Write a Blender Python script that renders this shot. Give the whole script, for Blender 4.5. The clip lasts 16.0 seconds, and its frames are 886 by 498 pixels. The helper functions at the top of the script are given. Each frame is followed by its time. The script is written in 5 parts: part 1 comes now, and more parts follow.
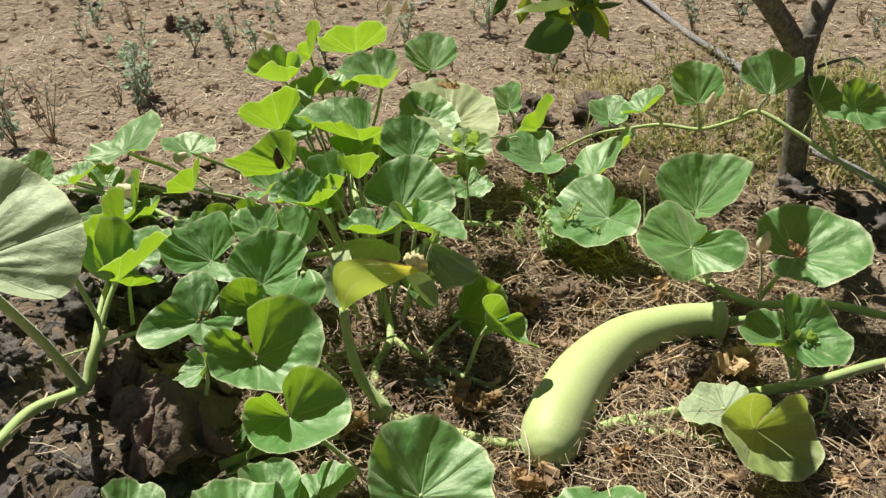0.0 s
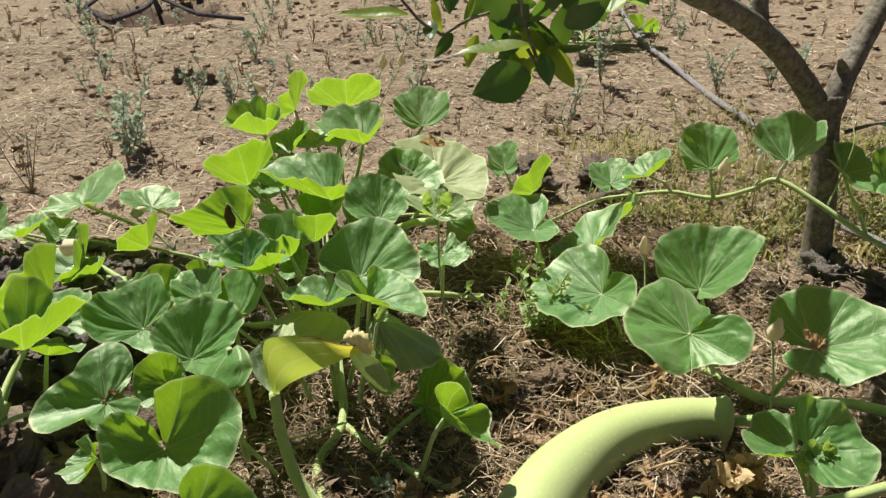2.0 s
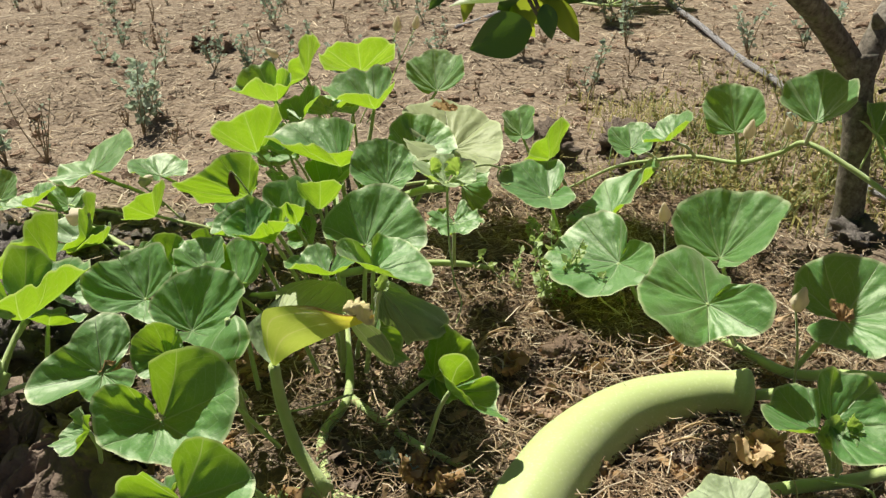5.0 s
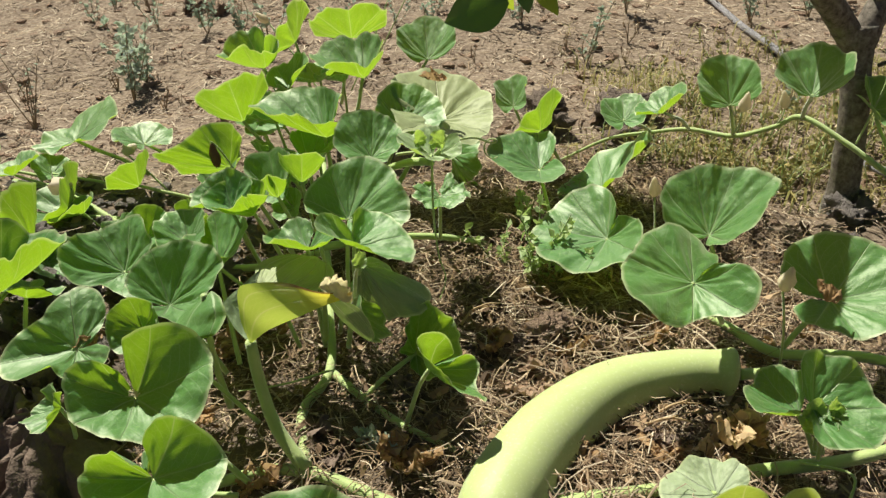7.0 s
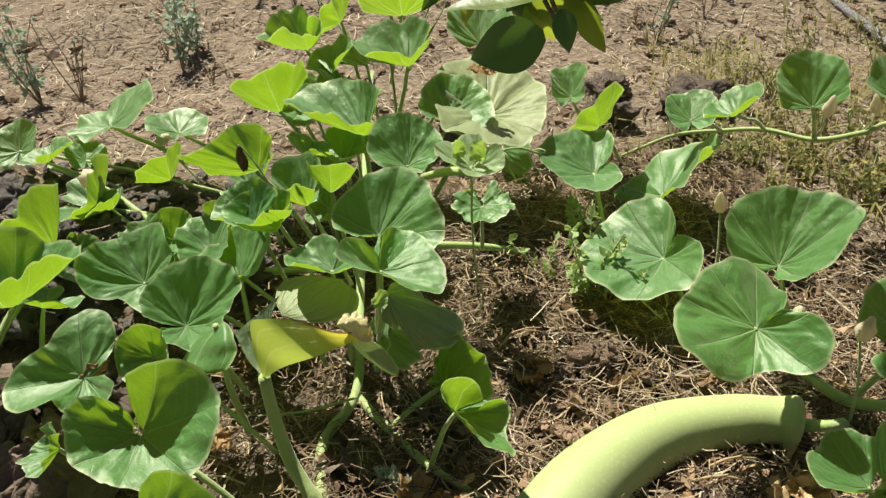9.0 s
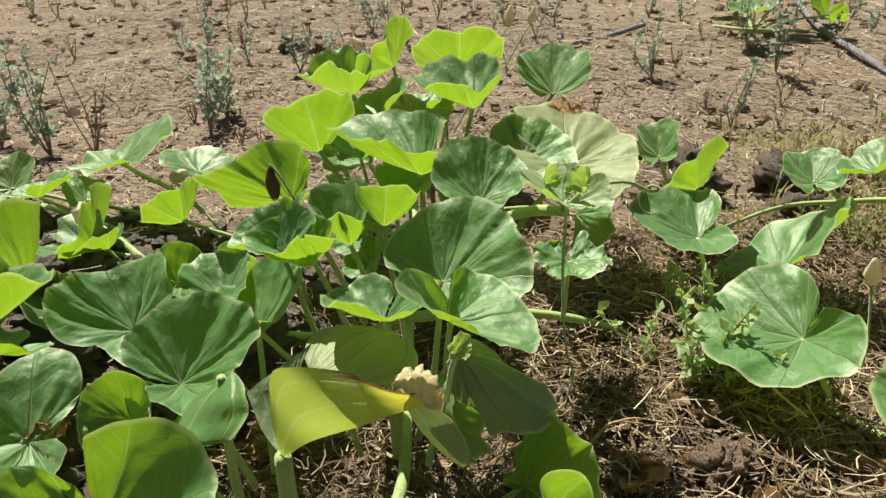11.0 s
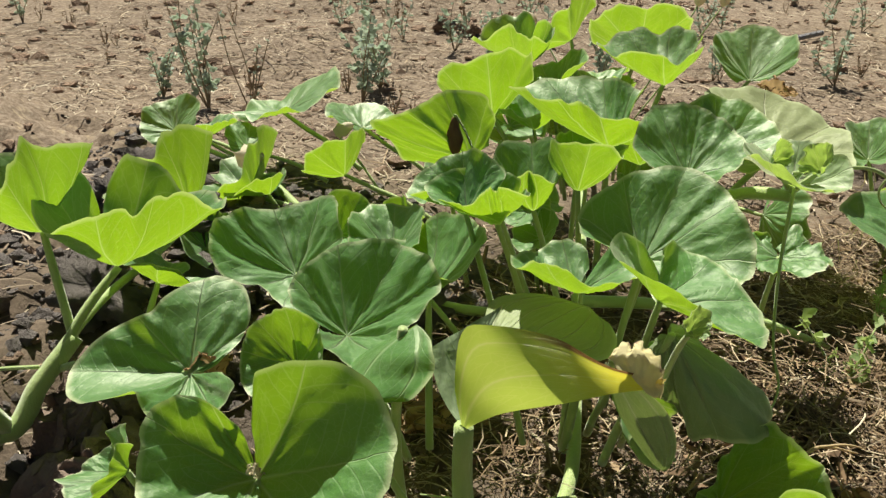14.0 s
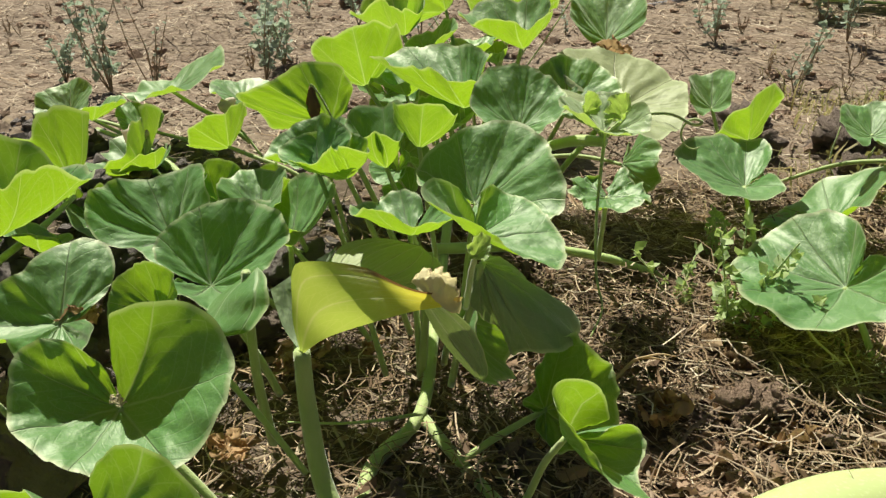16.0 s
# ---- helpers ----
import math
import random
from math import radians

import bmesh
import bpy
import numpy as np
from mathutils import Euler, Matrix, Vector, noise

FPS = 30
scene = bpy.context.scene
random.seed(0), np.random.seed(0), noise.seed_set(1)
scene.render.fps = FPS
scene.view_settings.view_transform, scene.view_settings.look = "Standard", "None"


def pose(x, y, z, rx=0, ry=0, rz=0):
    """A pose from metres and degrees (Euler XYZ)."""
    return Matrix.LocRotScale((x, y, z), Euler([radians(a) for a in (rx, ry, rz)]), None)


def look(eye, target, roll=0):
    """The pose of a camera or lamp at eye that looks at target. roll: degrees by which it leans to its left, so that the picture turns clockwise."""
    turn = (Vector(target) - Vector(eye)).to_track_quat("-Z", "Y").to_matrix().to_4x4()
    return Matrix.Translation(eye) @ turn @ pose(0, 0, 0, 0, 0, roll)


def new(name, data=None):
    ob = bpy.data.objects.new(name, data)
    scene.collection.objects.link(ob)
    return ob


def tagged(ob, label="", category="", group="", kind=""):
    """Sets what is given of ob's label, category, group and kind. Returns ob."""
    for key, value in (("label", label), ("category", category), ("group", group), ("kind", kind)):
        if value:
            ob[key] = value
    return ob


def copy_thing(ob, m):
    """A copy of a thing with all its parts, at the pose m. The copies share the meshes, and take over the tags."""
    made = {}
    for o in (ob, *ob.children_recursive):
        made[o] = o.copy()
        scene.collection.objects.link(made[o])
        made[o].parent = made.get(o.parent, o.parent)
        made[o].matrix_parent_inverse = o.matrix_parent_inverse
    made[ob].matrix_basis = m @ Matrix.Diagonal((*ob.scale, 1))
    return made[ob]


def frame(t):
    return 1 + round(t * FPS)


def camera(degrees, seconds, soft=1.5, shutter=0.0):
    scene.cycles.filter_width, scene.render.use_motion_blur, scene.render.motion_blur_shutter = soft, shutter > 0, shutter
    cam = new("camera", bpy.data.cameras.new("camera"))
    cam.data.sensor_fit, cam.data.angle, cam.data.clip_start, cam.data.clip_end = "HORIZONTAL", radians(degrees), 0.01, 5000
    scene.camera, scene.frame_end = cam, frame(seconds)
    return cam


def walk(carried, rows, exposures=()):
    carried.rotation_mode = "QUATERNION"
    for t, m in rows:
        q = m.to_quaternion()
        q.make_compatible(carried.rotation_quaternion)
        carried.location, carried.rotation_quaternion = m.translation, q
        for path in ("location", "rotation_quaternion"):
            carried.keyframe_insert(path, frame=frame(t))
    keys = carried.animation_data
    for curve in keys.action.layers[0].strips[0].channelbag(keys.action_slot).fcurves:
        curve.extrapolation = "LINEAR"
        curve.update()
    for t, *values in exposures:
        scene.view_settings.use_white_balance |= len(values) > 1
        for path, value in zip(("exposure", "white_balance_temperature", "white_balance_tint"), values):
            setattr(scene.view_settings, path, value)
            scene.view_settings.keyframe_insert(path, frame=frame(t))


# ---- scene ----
cam = camera(57.2, 16.0, soft=1.4)
METRES, EYE, TILT, LEAN, TURN = 1.4, 0.98, -32.0, 0.0, 0.0
PATH = [
    (0, (0.249, 0.18, 0.978), (-0.03, 1.871, -0.053), -1.6),
    (0.5, (0.237, 0.234, 0.966), (-0.039, 1.979, 0.027), -1.0),
    (1, (0.274, 0.312, 0.938), (-0.013, 2.081, 0.05), -0.5),
    (1.5, (0.318, 0.351, 0.923), (-0.018, 2.114, 0.041), -0.5),
    (2, (0.34, 0.364, 0.906), (-0.038, 2.11, 0.007), -1.1),
    (2.5, (0.345, 0.368, 0.896), (-0.06, 2.105, -0.008), -1.5),
    (3, (0.352, 0.368, 0.887), (-0.069, 2.097, -0.027), -1.9),
    (3.5, (0.344, 0.376, 0.879), (-0.086, 2.096, -0.048), -2.4),
    (4, (0.353, 0.389, 0.874), (-0.082, 2.098, -0.07), -2.7),
    (4.2, (0.359, 0.401, 0.881), (-0.081, 2.101, -0.076), -2.6),
    (6.5, (0.373, 0.419, 0.875), (-0.074, 2.113, -0.09), -2.2),
    (7, (0.39, 0.442, 0.882), (-0.055, 2.094, -0.153), -2.1),
    (7.5, (0.412, 0.475, 0.894), (-0.046, 2.049, -0.252), -2.5),
    (8, (0.439, 0.509, 0.917), (-0.087, 2.052, -0.241), -3.7),
    (8.5, (0.461, 0.517, 0.945), (-0.102, 2.041, -0.222), -3.7),
    (9, (0.393, 0.593, 0.917), (-0.19, 2.133, -0.218), -3.2),
    (9.5, (0.275, 0.659, 0.841), (-0.307, 2.21, -0.279), -2.8),
    (9.7, (0.247, 0.68, 0.796), (-0.339, 2.274, -0.26), -2.2),
    (11.8, (0.252, 0.787, 0.678), (-0.482, 2.443, -0.168), 1.0),
    (12, (0.231, 0.806, 0.671), (-0.524, 2.458, -0.166), 1.7),
    (12.5, (0.215, 0.844, 0.657), (-0.582, 2.476, -0.181), 2.7),
    (13, (0.196, 0.863, 0.647), (-0.624, 2.479, -0.2), 2.9),
    (13.5, (0.15, 0.817, 0.632), (-0.719, 2.403, -0.222), 2.7),
    (14, (0.147, 0.769, 0.614), (-0.759, 2.327, -0.253), 1.9),
    (14.5, (0.176, 0.741, 0.601), (-0.736, 2.273, -0.305), 0.3),
    (15, (0.217, 0.728, 0.606), (-0.688, 2.257, -0.312), -1.8),
    (15.5, (0.263, 0.726, 0.621), (-0.577, 2.289, -0.302), -0.9),
    (16, (0.286, 0.73, 0.637), (-0.493, 2.325, -0.285), 0.3),
]
walk(cam, [(t, look(eye, target, roll)) for t, eye, target, roll in PATH], exposures=((0.0, 0.52), (16.0, 0.52)))

# ---- light ----
SUN_AZ, SUN_EL = 46.0, 56.5      # degrees left of straight ahead (+y), and above the horizon
world = bpy.data.worlds.new("sky")
scene.world = world
world.use_nodes = True
wn = world.node_tree
sky = wn.nodes.new("ShaderNodeTexSky")
sky.sky_type, sky.sun_disc = "NISHITA", False
sky.sun_elevation, sky.sun_rotation = radians(SUN_EL), radians(-SUN_AZ)
sky.dust_density = 2.0
wn.links.new(sky.outputs[0], wn.nodes["Background"].inputs[0])
wn.nodes["Background"].inputs[1].default_value = 0.022
sun = new("sun", bpy.data.lights.new("sun", "SUN"))
sun.data.energy, sun.data.angle, sun.data.color = 5.5, radians(0.6), (1.0, 0.96, 0.82)
to_sun = Vector((-math.sin(radians(SUN_AZ)) * math.cos(radians(SUN_EL)), math.cos(radians(SUN_AZ)) * math.cos(radians(SUN_EL)), math.sin(radians(SUN_EL))))
sun.matrix_world = look(to_sun * 20, (0, 0, 0))


# ---- materials ----
class Nodes:
    """A small builder for node materials."""

    def __init__(self, name):
        self.mat = bpy.data.materials.new(name)
        self.mat.use_nodes = True
        self.tree = self.mat.node_tree
        self.bsdf = self.tree.nodes["Principled BSDF"]
        self.out = self.tree.nodes["Material Output"]

    def add(self, kind, **values):
        n = self.tree.nodes.new(kind)
        for key, value in values.items():
            setattr(n, key, value)
        return n

    def link(self, a, b):
        self.tree.links.new(a, b)

    def math(self, op, a, b=None, c=None, clamp=False):
        n = self.add("ShaderNodeMath", operation=op, use_clamp=clamp)
        for i, v in enumerate((a, b, c)):
            if v is None:
                continue
            if isinstance(v, (int, float)):
                n.inputs[i].default_value = v
            else:
                self.link(v, n.inputs[i])
        return n.outputs[0]

    def mix(self, factor, a, b, blend="MIX"):
        n = self.add("ShaderNodeMix", data_type="RGBA", blend_type=blend)
        for i, v in ((0, factor), (6, a), (7, b)):
            if isinstance(v, (int, float)):
                n.inputs[i].default_value = v
            elif isinstance(v, tuple):
                n.inputs[i].default_value = (*v, 1)
            else:
                self.link(v, n.inputs[i])
        return n.outputs[2]

    def noise(self, scale, detail=4.0, rough=0.55, coords="Object", stretch=None):
        t = self.add("ShaderNodeTexCoord")
        n = self.add("ShaderNodeTexNoise")
        n.inputs["Scale"].default_value, n.inputs["Detail"].default_value, n.inputs["Roughness"].default_value = scale, detail, rough
        source = t.outputs[coords]
        if stretch:
            m = self.add("ShaderNodeMapping")
            m.inputs["Scale"].default_value = stretch
            self.link(source, m.inputs[0])
            source = m.outputs[0]
        self.link(source, n.inputs["Vector"])
        return n.outputs[0]

    def ramp(self, value, *stops):
        n = self.add("ShaderNodeValToRGB")
        el = n.color_ramp.elements
        while len(el) < len(stops):
            el.new(0.5)
        for e, (at, col) in zip(el, stops):
            e.position, e.color = at, (*col, 1)
        self.link(value, n.inputs[0])
        return n.outputs[0]

    def bump(self, height, strength, distance=0.01):
        n = self.add("ShaderNodeBump")
        n.inputs["Strength"].default_value, n.inputs["Distance"].default_value = strength, distance
        self.link(height, n.inputs["Height"])
        self.link(n.outputs[0], self.bsdf.inputs["Normal"])
        return n.outputs[0]

    def done(self, colour=None, rough=0.8, spec=0.3):
        if colour is not None:
            if isinstance(colour, tuple):
                self.bsdf.inputs["Base Color"].default_value = (*colour, 1)
            else:
                self.link(colour, self.bsdf.inputs["Base Color"])
        self.bsdf.inputs["Roughness"].default_value = rough
        self.bsdf.inputs["Specular IOR Level"].default_value = spec
        return self.mat


def leaf_material(name, face, vein, glow, yellow=0.0, sheen=0.35, through_part=0.36, coat=0.6):
    """A soft hairy gourd leaf: palmate pale veins, quilted blade between them, light shining through."""
    n = Nodes(name)
    uv = n.add("ShaderNodeUVMap", uv_map="flat")
    sep = n.add("ShaderNodeSeparateXYZ")
    n.link(uv.outputs[0], sep.inputs[0])
    x = n.math("SUBTRACT", sep.outputs[0], 0.5)
    y = n.math("SUBTRACT", sep.outputs[1], 0.5)
    r = n.math("SQRT", n.math("ADD", n.math("MULTIPLY", x, x), n.math("MULTIPLY", y, y)))
    a = n.math("ARCTAN2", x, y)
    step = radians(44)
    near = n.math("MULTIPLY", n.math("ABSOLUTE", n.math("SUBTRACT", n.math("FRACT", n.math("ADD", n.math("DIVIDE", a, step), 0.5)), 0.5)), step)
    away = n.math("MULTIPLY", near, r)
    width = n.math("SUBTRACT", 0.013, n.math("MULTIPLY", r, 0.015))
    main = n.math("SUBTRACT", 1.0, n.math("DIVIDE", away, width), clamp=True)
    # broken pale streaks beside the main veins: sunlit pleats put into the colour
    lit_streak = n.math("SUBTRACT", 1.0, n.math("DIVIDE", away, 0.03), clamp=True)
    lit_streak = n.math("MULTIPLY", lit_streak, n.math("MULTIPLY", n.math("SUBTRACT", n.noise(17.0, 2), 0.42, clamp=True), 1.7, clamp=True))
    main = n.math("MAXIMUM", main, lit_streak)
    # side veins leave the main ones slantwise
    slant = n.math("ADD", n.math("ADD", n.math("MULTIPLY", r, 9.0), n.math("MULTIPLY", n.noise(14.0, 2), 1.1)), n.math("MULTIPLY", near, -5.0))
    side = n.math("ABSOLUTE", n.math("SUBTRACT", n.math("FRACT", slant), 0.5))
    side = n.math("MULTIPLY", n.math("SUBTRACT", 1.0, n.math("DIVIDE", side, 0.07), clamp=True), 0.36)
    net = n.add("ShaderNodeTexVoronoi", feature="DISTANCE_TO_EDGE")
    net.inputs["Scale"].default_value = 26
    n.link(uv.outputs[0], net.inputs["Vector"])
    mesh_veins = n.math("MULTIPLY", n.math("SUBTRACT", 1.0, n.math("DIVIDE", net.outputs[0], 0.05), clamp=True), 0.24)
    veins = n.math("MAXIMUM", n.math("MAXIMUM", main, side), mesh_veins)
    info = n.add("ShaderNodeObjectInfo")
    patch = n.noise(9.0, 3, 0.6)
    fine = n.noise(120.0, 4, 0.6)
    tone = n.mix(n.math("MULTIPLY", patch, 0.55), face, tuple(min(1, c * 1.5) for c in face))
    tone = n.mix(n.math("MULTIPLY", info.outputs["Random"], 0.35), tone, (face[0] * 1.25, face[1] * 1.15, face[2] * 0.8))
    shine = n.mix(n.math("MULTIPLY", patch, 0.4), glow, (glow[0] * 0.72, glow[1] * 0.86, glow[2]))
    rim_uv = n.add("ShaderNodeUVMap", uv_map="rim")
    rim_sep = n.add("ShaderNodeSeparateXYZ")
    n.link(rim_uv.outputs[0], rim_sep.inputs[0])
    if yellow:
        # yellow towards the far end, burnt brown along the upper margin
        turn = n.math("MULTIPLY", n.math("SUBTRACT", n.math("ADD", r, n.math("MULTIPLY", patch, 0.16)), 0.37), yellow * 4.2, clamp=True)
        tone = n.mix(turn, tone, (0.47, 0.42, 0.05))
        shine = n.mix(turn, shine, (0.95, 0.82, 0.07))
        burnt = n.math("MULTIPLY", n.math("ADD", n.math("MULTIPLY", n.math("SUBTRACT", rim_sep.outputs[1], 0.84), 9.0), n.math("MULTIPLY", n.math("SUBTRACT", patch, 0.5), 1.0)), 2.2, clamp=True)
        burnt = n.math("MULTIPLY", burnt, n.math("MULTIPLY", n.math("SUBTRACT", r, 0.30), 9.0, clamp=True))
        tone = n.mix(burnt, tone, (0.17, 0.085, 0.045))
        shine = n.mix(burnt, shine, (0.22, 0.09, 0.03))
        dry = n.math("MULTIPLY", n.math("SUBTRACT", n.math("ADD", r, n.math("MULTIPLY", patch, 0.1)), 0.60), 14.0, clamp=True)
        tone = n.mix(dry, tone, (0.55, 0.42, 0.2))
        shine = n.mix(dry, shine, (0.75, 0.55, 0.22))
    tone = n.mix(n.math("MULTIPLY", veins, 0.7), tone, vein)
    # pale margin: the bright rim light of the blade painted into both colours
    rim = n.math("MULTIPLY", n.math("SUBTRACT", rim_sep.outputs[0], 0.945), 0.5 if yellow else 22.0, clamp=True)
    tone = n.mix(n.math("MULTIPLY", rim, 0.85), tone, (0.48, 0.54, 0.30))
    shine = n.mix(n.math("MULTIPLY", rim, 0.6), shine, (0.72, 0.86, 0.30))
    dust = n.math("MULTIPLY", n.math("SUBTRACT", n.noise(60.0, 5, 0.7), 0.6, clamp=True), 0.5, clamp=True)
    tone = n.mix(dust, tone, (0.34, 0.33, 0.25))
    shine = n.mix(n.math("MULTIPLY", veins, 0.75), shine, (min(1, glow[0] * 1.5), min(1, glow[1] * 1.25), glow[2] + 0.22))
    # creases that run out from the stalk, each leaf with its own
    polar = n.add("ShaderNodeCombineXYZ")
    n.link(n.math("MULTIPLY", a, 3.0), polar.inputs[0])
    n.link(n.math("MULTIPLY", r, 4.0), polar.inputs[1])
    n.link(n.math("MULTIPLY", info.outputs["Random"], 90.0), polar.inputs[2])
    crease_noise = n.add("ShaderNodeTexNoise")
    crease_noise.inputs["Scale"].default_value, crease_noise.inputs["Detail"].default_value = 1.0, 1.5
    n.link(polar.outputs[0], crease_noise.inputs["Vector"])
    crease = n.math("MULTIPLY", crease_noise.outputs[0], n.math("MULTIPLY", r, 2.2, clamp=True))
    # ridges of the creases tinted pale, a painted highlight on the folds
    ridge = n.math("MULTIPLY", n.math("SUBTRACT", crease, 0.5, clamp=True), 0.3 if yellow else 0.6, clamp=True)
    tone = n.mix(ridge, tone, tuple(c * 0.35 + v * 0.65 for c, v in zip(face, vein)))
    height = n.math("ADD", n.math("MULTIPLY", crease, 0.3 if yellow else 1.9), n.math("ADD", n.math("MULTIPLY", main, -0.35), n.math("ADD", n.math("MULTIPLY", side, -0.10), n.math("ADD", n.math("MULTIPLY", fine, 0.22), n.math("MULTIPLY", n.noise(34.0, 3), 0.45)))))
    normal = n.bump(height, 0.8, 0.006)
    n.done(tone, 0.56, 0.9 if coat > 0.3 else 0.4)
    n.bsdf.inputs["IOR"].default_value = 1.62
    n.bsdf.inputs["Coat Weight"].default_value, n.bsdf.inputs["Coat Roughness"].default_value = coat, 0.50
    n.bsdf.inputs["Sheen Weight"].default_value, n.bsdf.inputs["Sheen Roughness"].default_value = sheen, 0.42
    n.bsdf.inputs["Sheen Tint"].default_value = (0.97, 1.0, 0.80, 1)
    n.bsdf.inputs["Specular Tint"].default_value = (0.97, 1.0, 0.80, 1)
    soft = n.add("ShaderNodeBsdfTranslucent")
    n.link(shine, soft.inputs[0])
    both = n.add("ShaderNodeMixShader")
    both.inputs[0].default_value = through_part
    n.link(n.bsdf.outputs[0], both.inputs[1])
    n.link(soft.outputs[0], both.inputs[2])
    n.link(both.outputs[0], n.out.inputs[0])
    return n.mat


def plain_leaf_material(name, face, glow, rough=0.5, part_through=0.35, spread=0.4, spec=0.4):
    n = Nodes(name)
    geo = n.add("ShaderNodeNewGeometry")
    patch = n.noise(40.0, 3)
    tone = n.mix(n.math("MULTIPLY", geo.outputs["Random Per Island"], spread), face, (face[0] * 2.1, face[1] * 1.6, face[2] * 1.1))
    tone = n.mix(n.math("MULTIPLY", patch, 0.4), tone, (face[0] * 0.6, face[1] * 0.65, face[2] * 0.7))
    n.bump(n.noise(160.0, 3), 0.3, 0.002)
    n.done(tone, rough, spec)
    soft = n.add("ShaderNodeBsdfTranslucent")
    soft.inputs[0].default_value = (*glow, 1)
    both = n.add("ShaderNodeMixShader")
    both.inputs[0].default_value = part_through
    n.link(n.bsdf.outputs[0], both.inputs[1])
    n.link(soft.outputs[0], both.inputs[2])
    n.link(both.outputs[0], n.out.inputs[0])
    return n.mat


def stem_material():
    n = Nodes("gourd_stem")
    tone = n.mix(n.noise(30.0, 4), (0.23, 0.38, 0.10), (0.43, 0.56, 0.21))
    tone = n.mix(n.math("MULTIPLY", n.noise(9.0, 2), 0.5), tone, (0.48, 0.46, 0.22))
    n.bump(n.noise(420.0, 3, 0.6, stretch=(1, 1, 0.25)), 0.5, 0.002)
    n.done(tone, 0.55, 0.3)
    n.bsdf.inputs["Sheen Weight"].default_value = 0.5
    n.bsdf.inputs["Subsurface Weight"].default_value = 0.15
    n.bsdf.inputs["Subsurface Radius"].default_value = (0.006, 0.008, 0.003)
    return n.mat


def fruit_material():
    n = Nodes("pale_green_rind")
    speck = n.math("SUBTRACT", n.noise(240.0, 2, 0.5), 0.56, clamp=True)
    tone = n.mix(n.noise(5.0, 3), (0.37, 0.445, 0.165), (0.45, 0.52, 0.25))
    tone = n.mix(n.math("MULTIPLY", speck, 1.6, clamp=True), tone, (0.66, 0.70, 0.44))
    scuff = n.math("MULTIPLY", n.math("SUBTRACT", n.noise(38.0, 5, 0.75, stretch=(1, 2.5, 1)), 0.66, clamp=True), 4.0, clamp=True)
    tone = n.mix(scuff, tone, (0.42, 0.36, 0.20))
    n.bump(n.math("ADD", n.math("MULTIPLY", n.noise(260.0, 3), 0.4), n.math("MULTIPLY", n.noise(18.0, 2), 1.4)), 0.12, 0.004)
    n.done(tone, 0.52, 0.35)
    n.bsdf.inputs["Subsurface Weight"].default_value = 0.25
    n.bsdf.inputs["Subsurface Radius"].default_value = (0.012, 0.014, 0.005)
    n.bsdf.inputs["Sheen Weight"].default_value = 0.2
    return n.mat


def soil_material():
    n = Nodes("dry_soil")
    big = n.noise(0.9, 3)
    mid = n.noise(9.0, 6, 0.65)
    fine = n.noise(70.0, 6, 0.7)
    tone = n.ramp(mid, (0.3, (0.096, 0.071, 0.050)), (0.5, (0.207, 0.159, 0.117)), (0.7, (0.310, 0.253, 0.192)))
    tone = n.mix(n.math("MULTIPLY", big, 0.5), tone, (0.258, 0.200, 0.150))
    grit = n.ramp(fine, (0.38, (0.086, 0.063, 0.046)), (0.50, (0.212, 0.161, 0.119)), (0.64, (0.369, 0.306, 0.239)))
    tone = n.mix(0.62, tone, grit)
    chaff = n.noise(46.0, 3, 0.6, stretch=(0.35, 2.2, 1))
    tone = n.mix(n.math("MULTIPLY", n.math("SUBTRACT", chaff, 0.57, clamp=True), 7.0, clamp=True), tone, (0.351, 0.280, 0.186))
    # darker humus under the plants and round the tree, leaf shade painted in too
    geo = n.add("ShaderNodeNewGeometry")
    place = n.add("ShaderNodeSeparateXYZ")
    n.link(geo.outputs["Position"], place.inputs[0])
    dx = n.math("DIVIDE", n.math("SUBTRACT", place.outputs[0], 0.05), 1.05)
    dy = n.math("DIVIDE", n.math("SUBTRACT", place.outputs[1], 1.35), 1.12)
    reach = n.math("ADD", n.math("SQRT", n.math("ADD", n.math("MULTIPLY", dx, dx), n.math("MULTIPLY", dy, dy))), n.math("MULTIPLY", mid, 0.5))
    shaded_bed = n.math("MULTIPLY", n.math("SUBTRACT", 1.28, reach), 3.0, clamp=True)
    tone = n.mix(n.math("MULTIPLY", shaded_bed, 0.9), tone, n.mix(fine, (0.066, 0.051, 0.040), (0.215, 0.165, 0.122)))
    # damp dark earth in the hollow
    hx = n.math("DIVIDE", n.math("ADD", place.outputs[0], 2.30), 0.52)
    hy = n.math("DIVIDE", n.math("SUBTRACT", place.outputs[1], 4.78), 0.44)
    far = n.math("ADD", n.math("SQRT", n.math("ADD", n.math("MULTIPLY", hx, hx), n.math("MULTIPLY", hy, hy))), n.math("MULTIPLY", n.math("SUBTRACT", mid, 0.5), 0.6))
    damp = n.math("MULTIPLY", n.math("SUBTRACT", 1.05, far), 5.0, clamp=True)
    tone = n.mix(n.math("MULTIPLY", damp, 0.9), tone, (0.075, 0.048, 0.036))
    n.bump(n.math("ADD", n.math("MULTIPLY", mid, 1.0), n.math("MULTIPLY", fine, 0.5)), 0.6, 0.015)
    return n.done(tone, 0.95, 0.1)


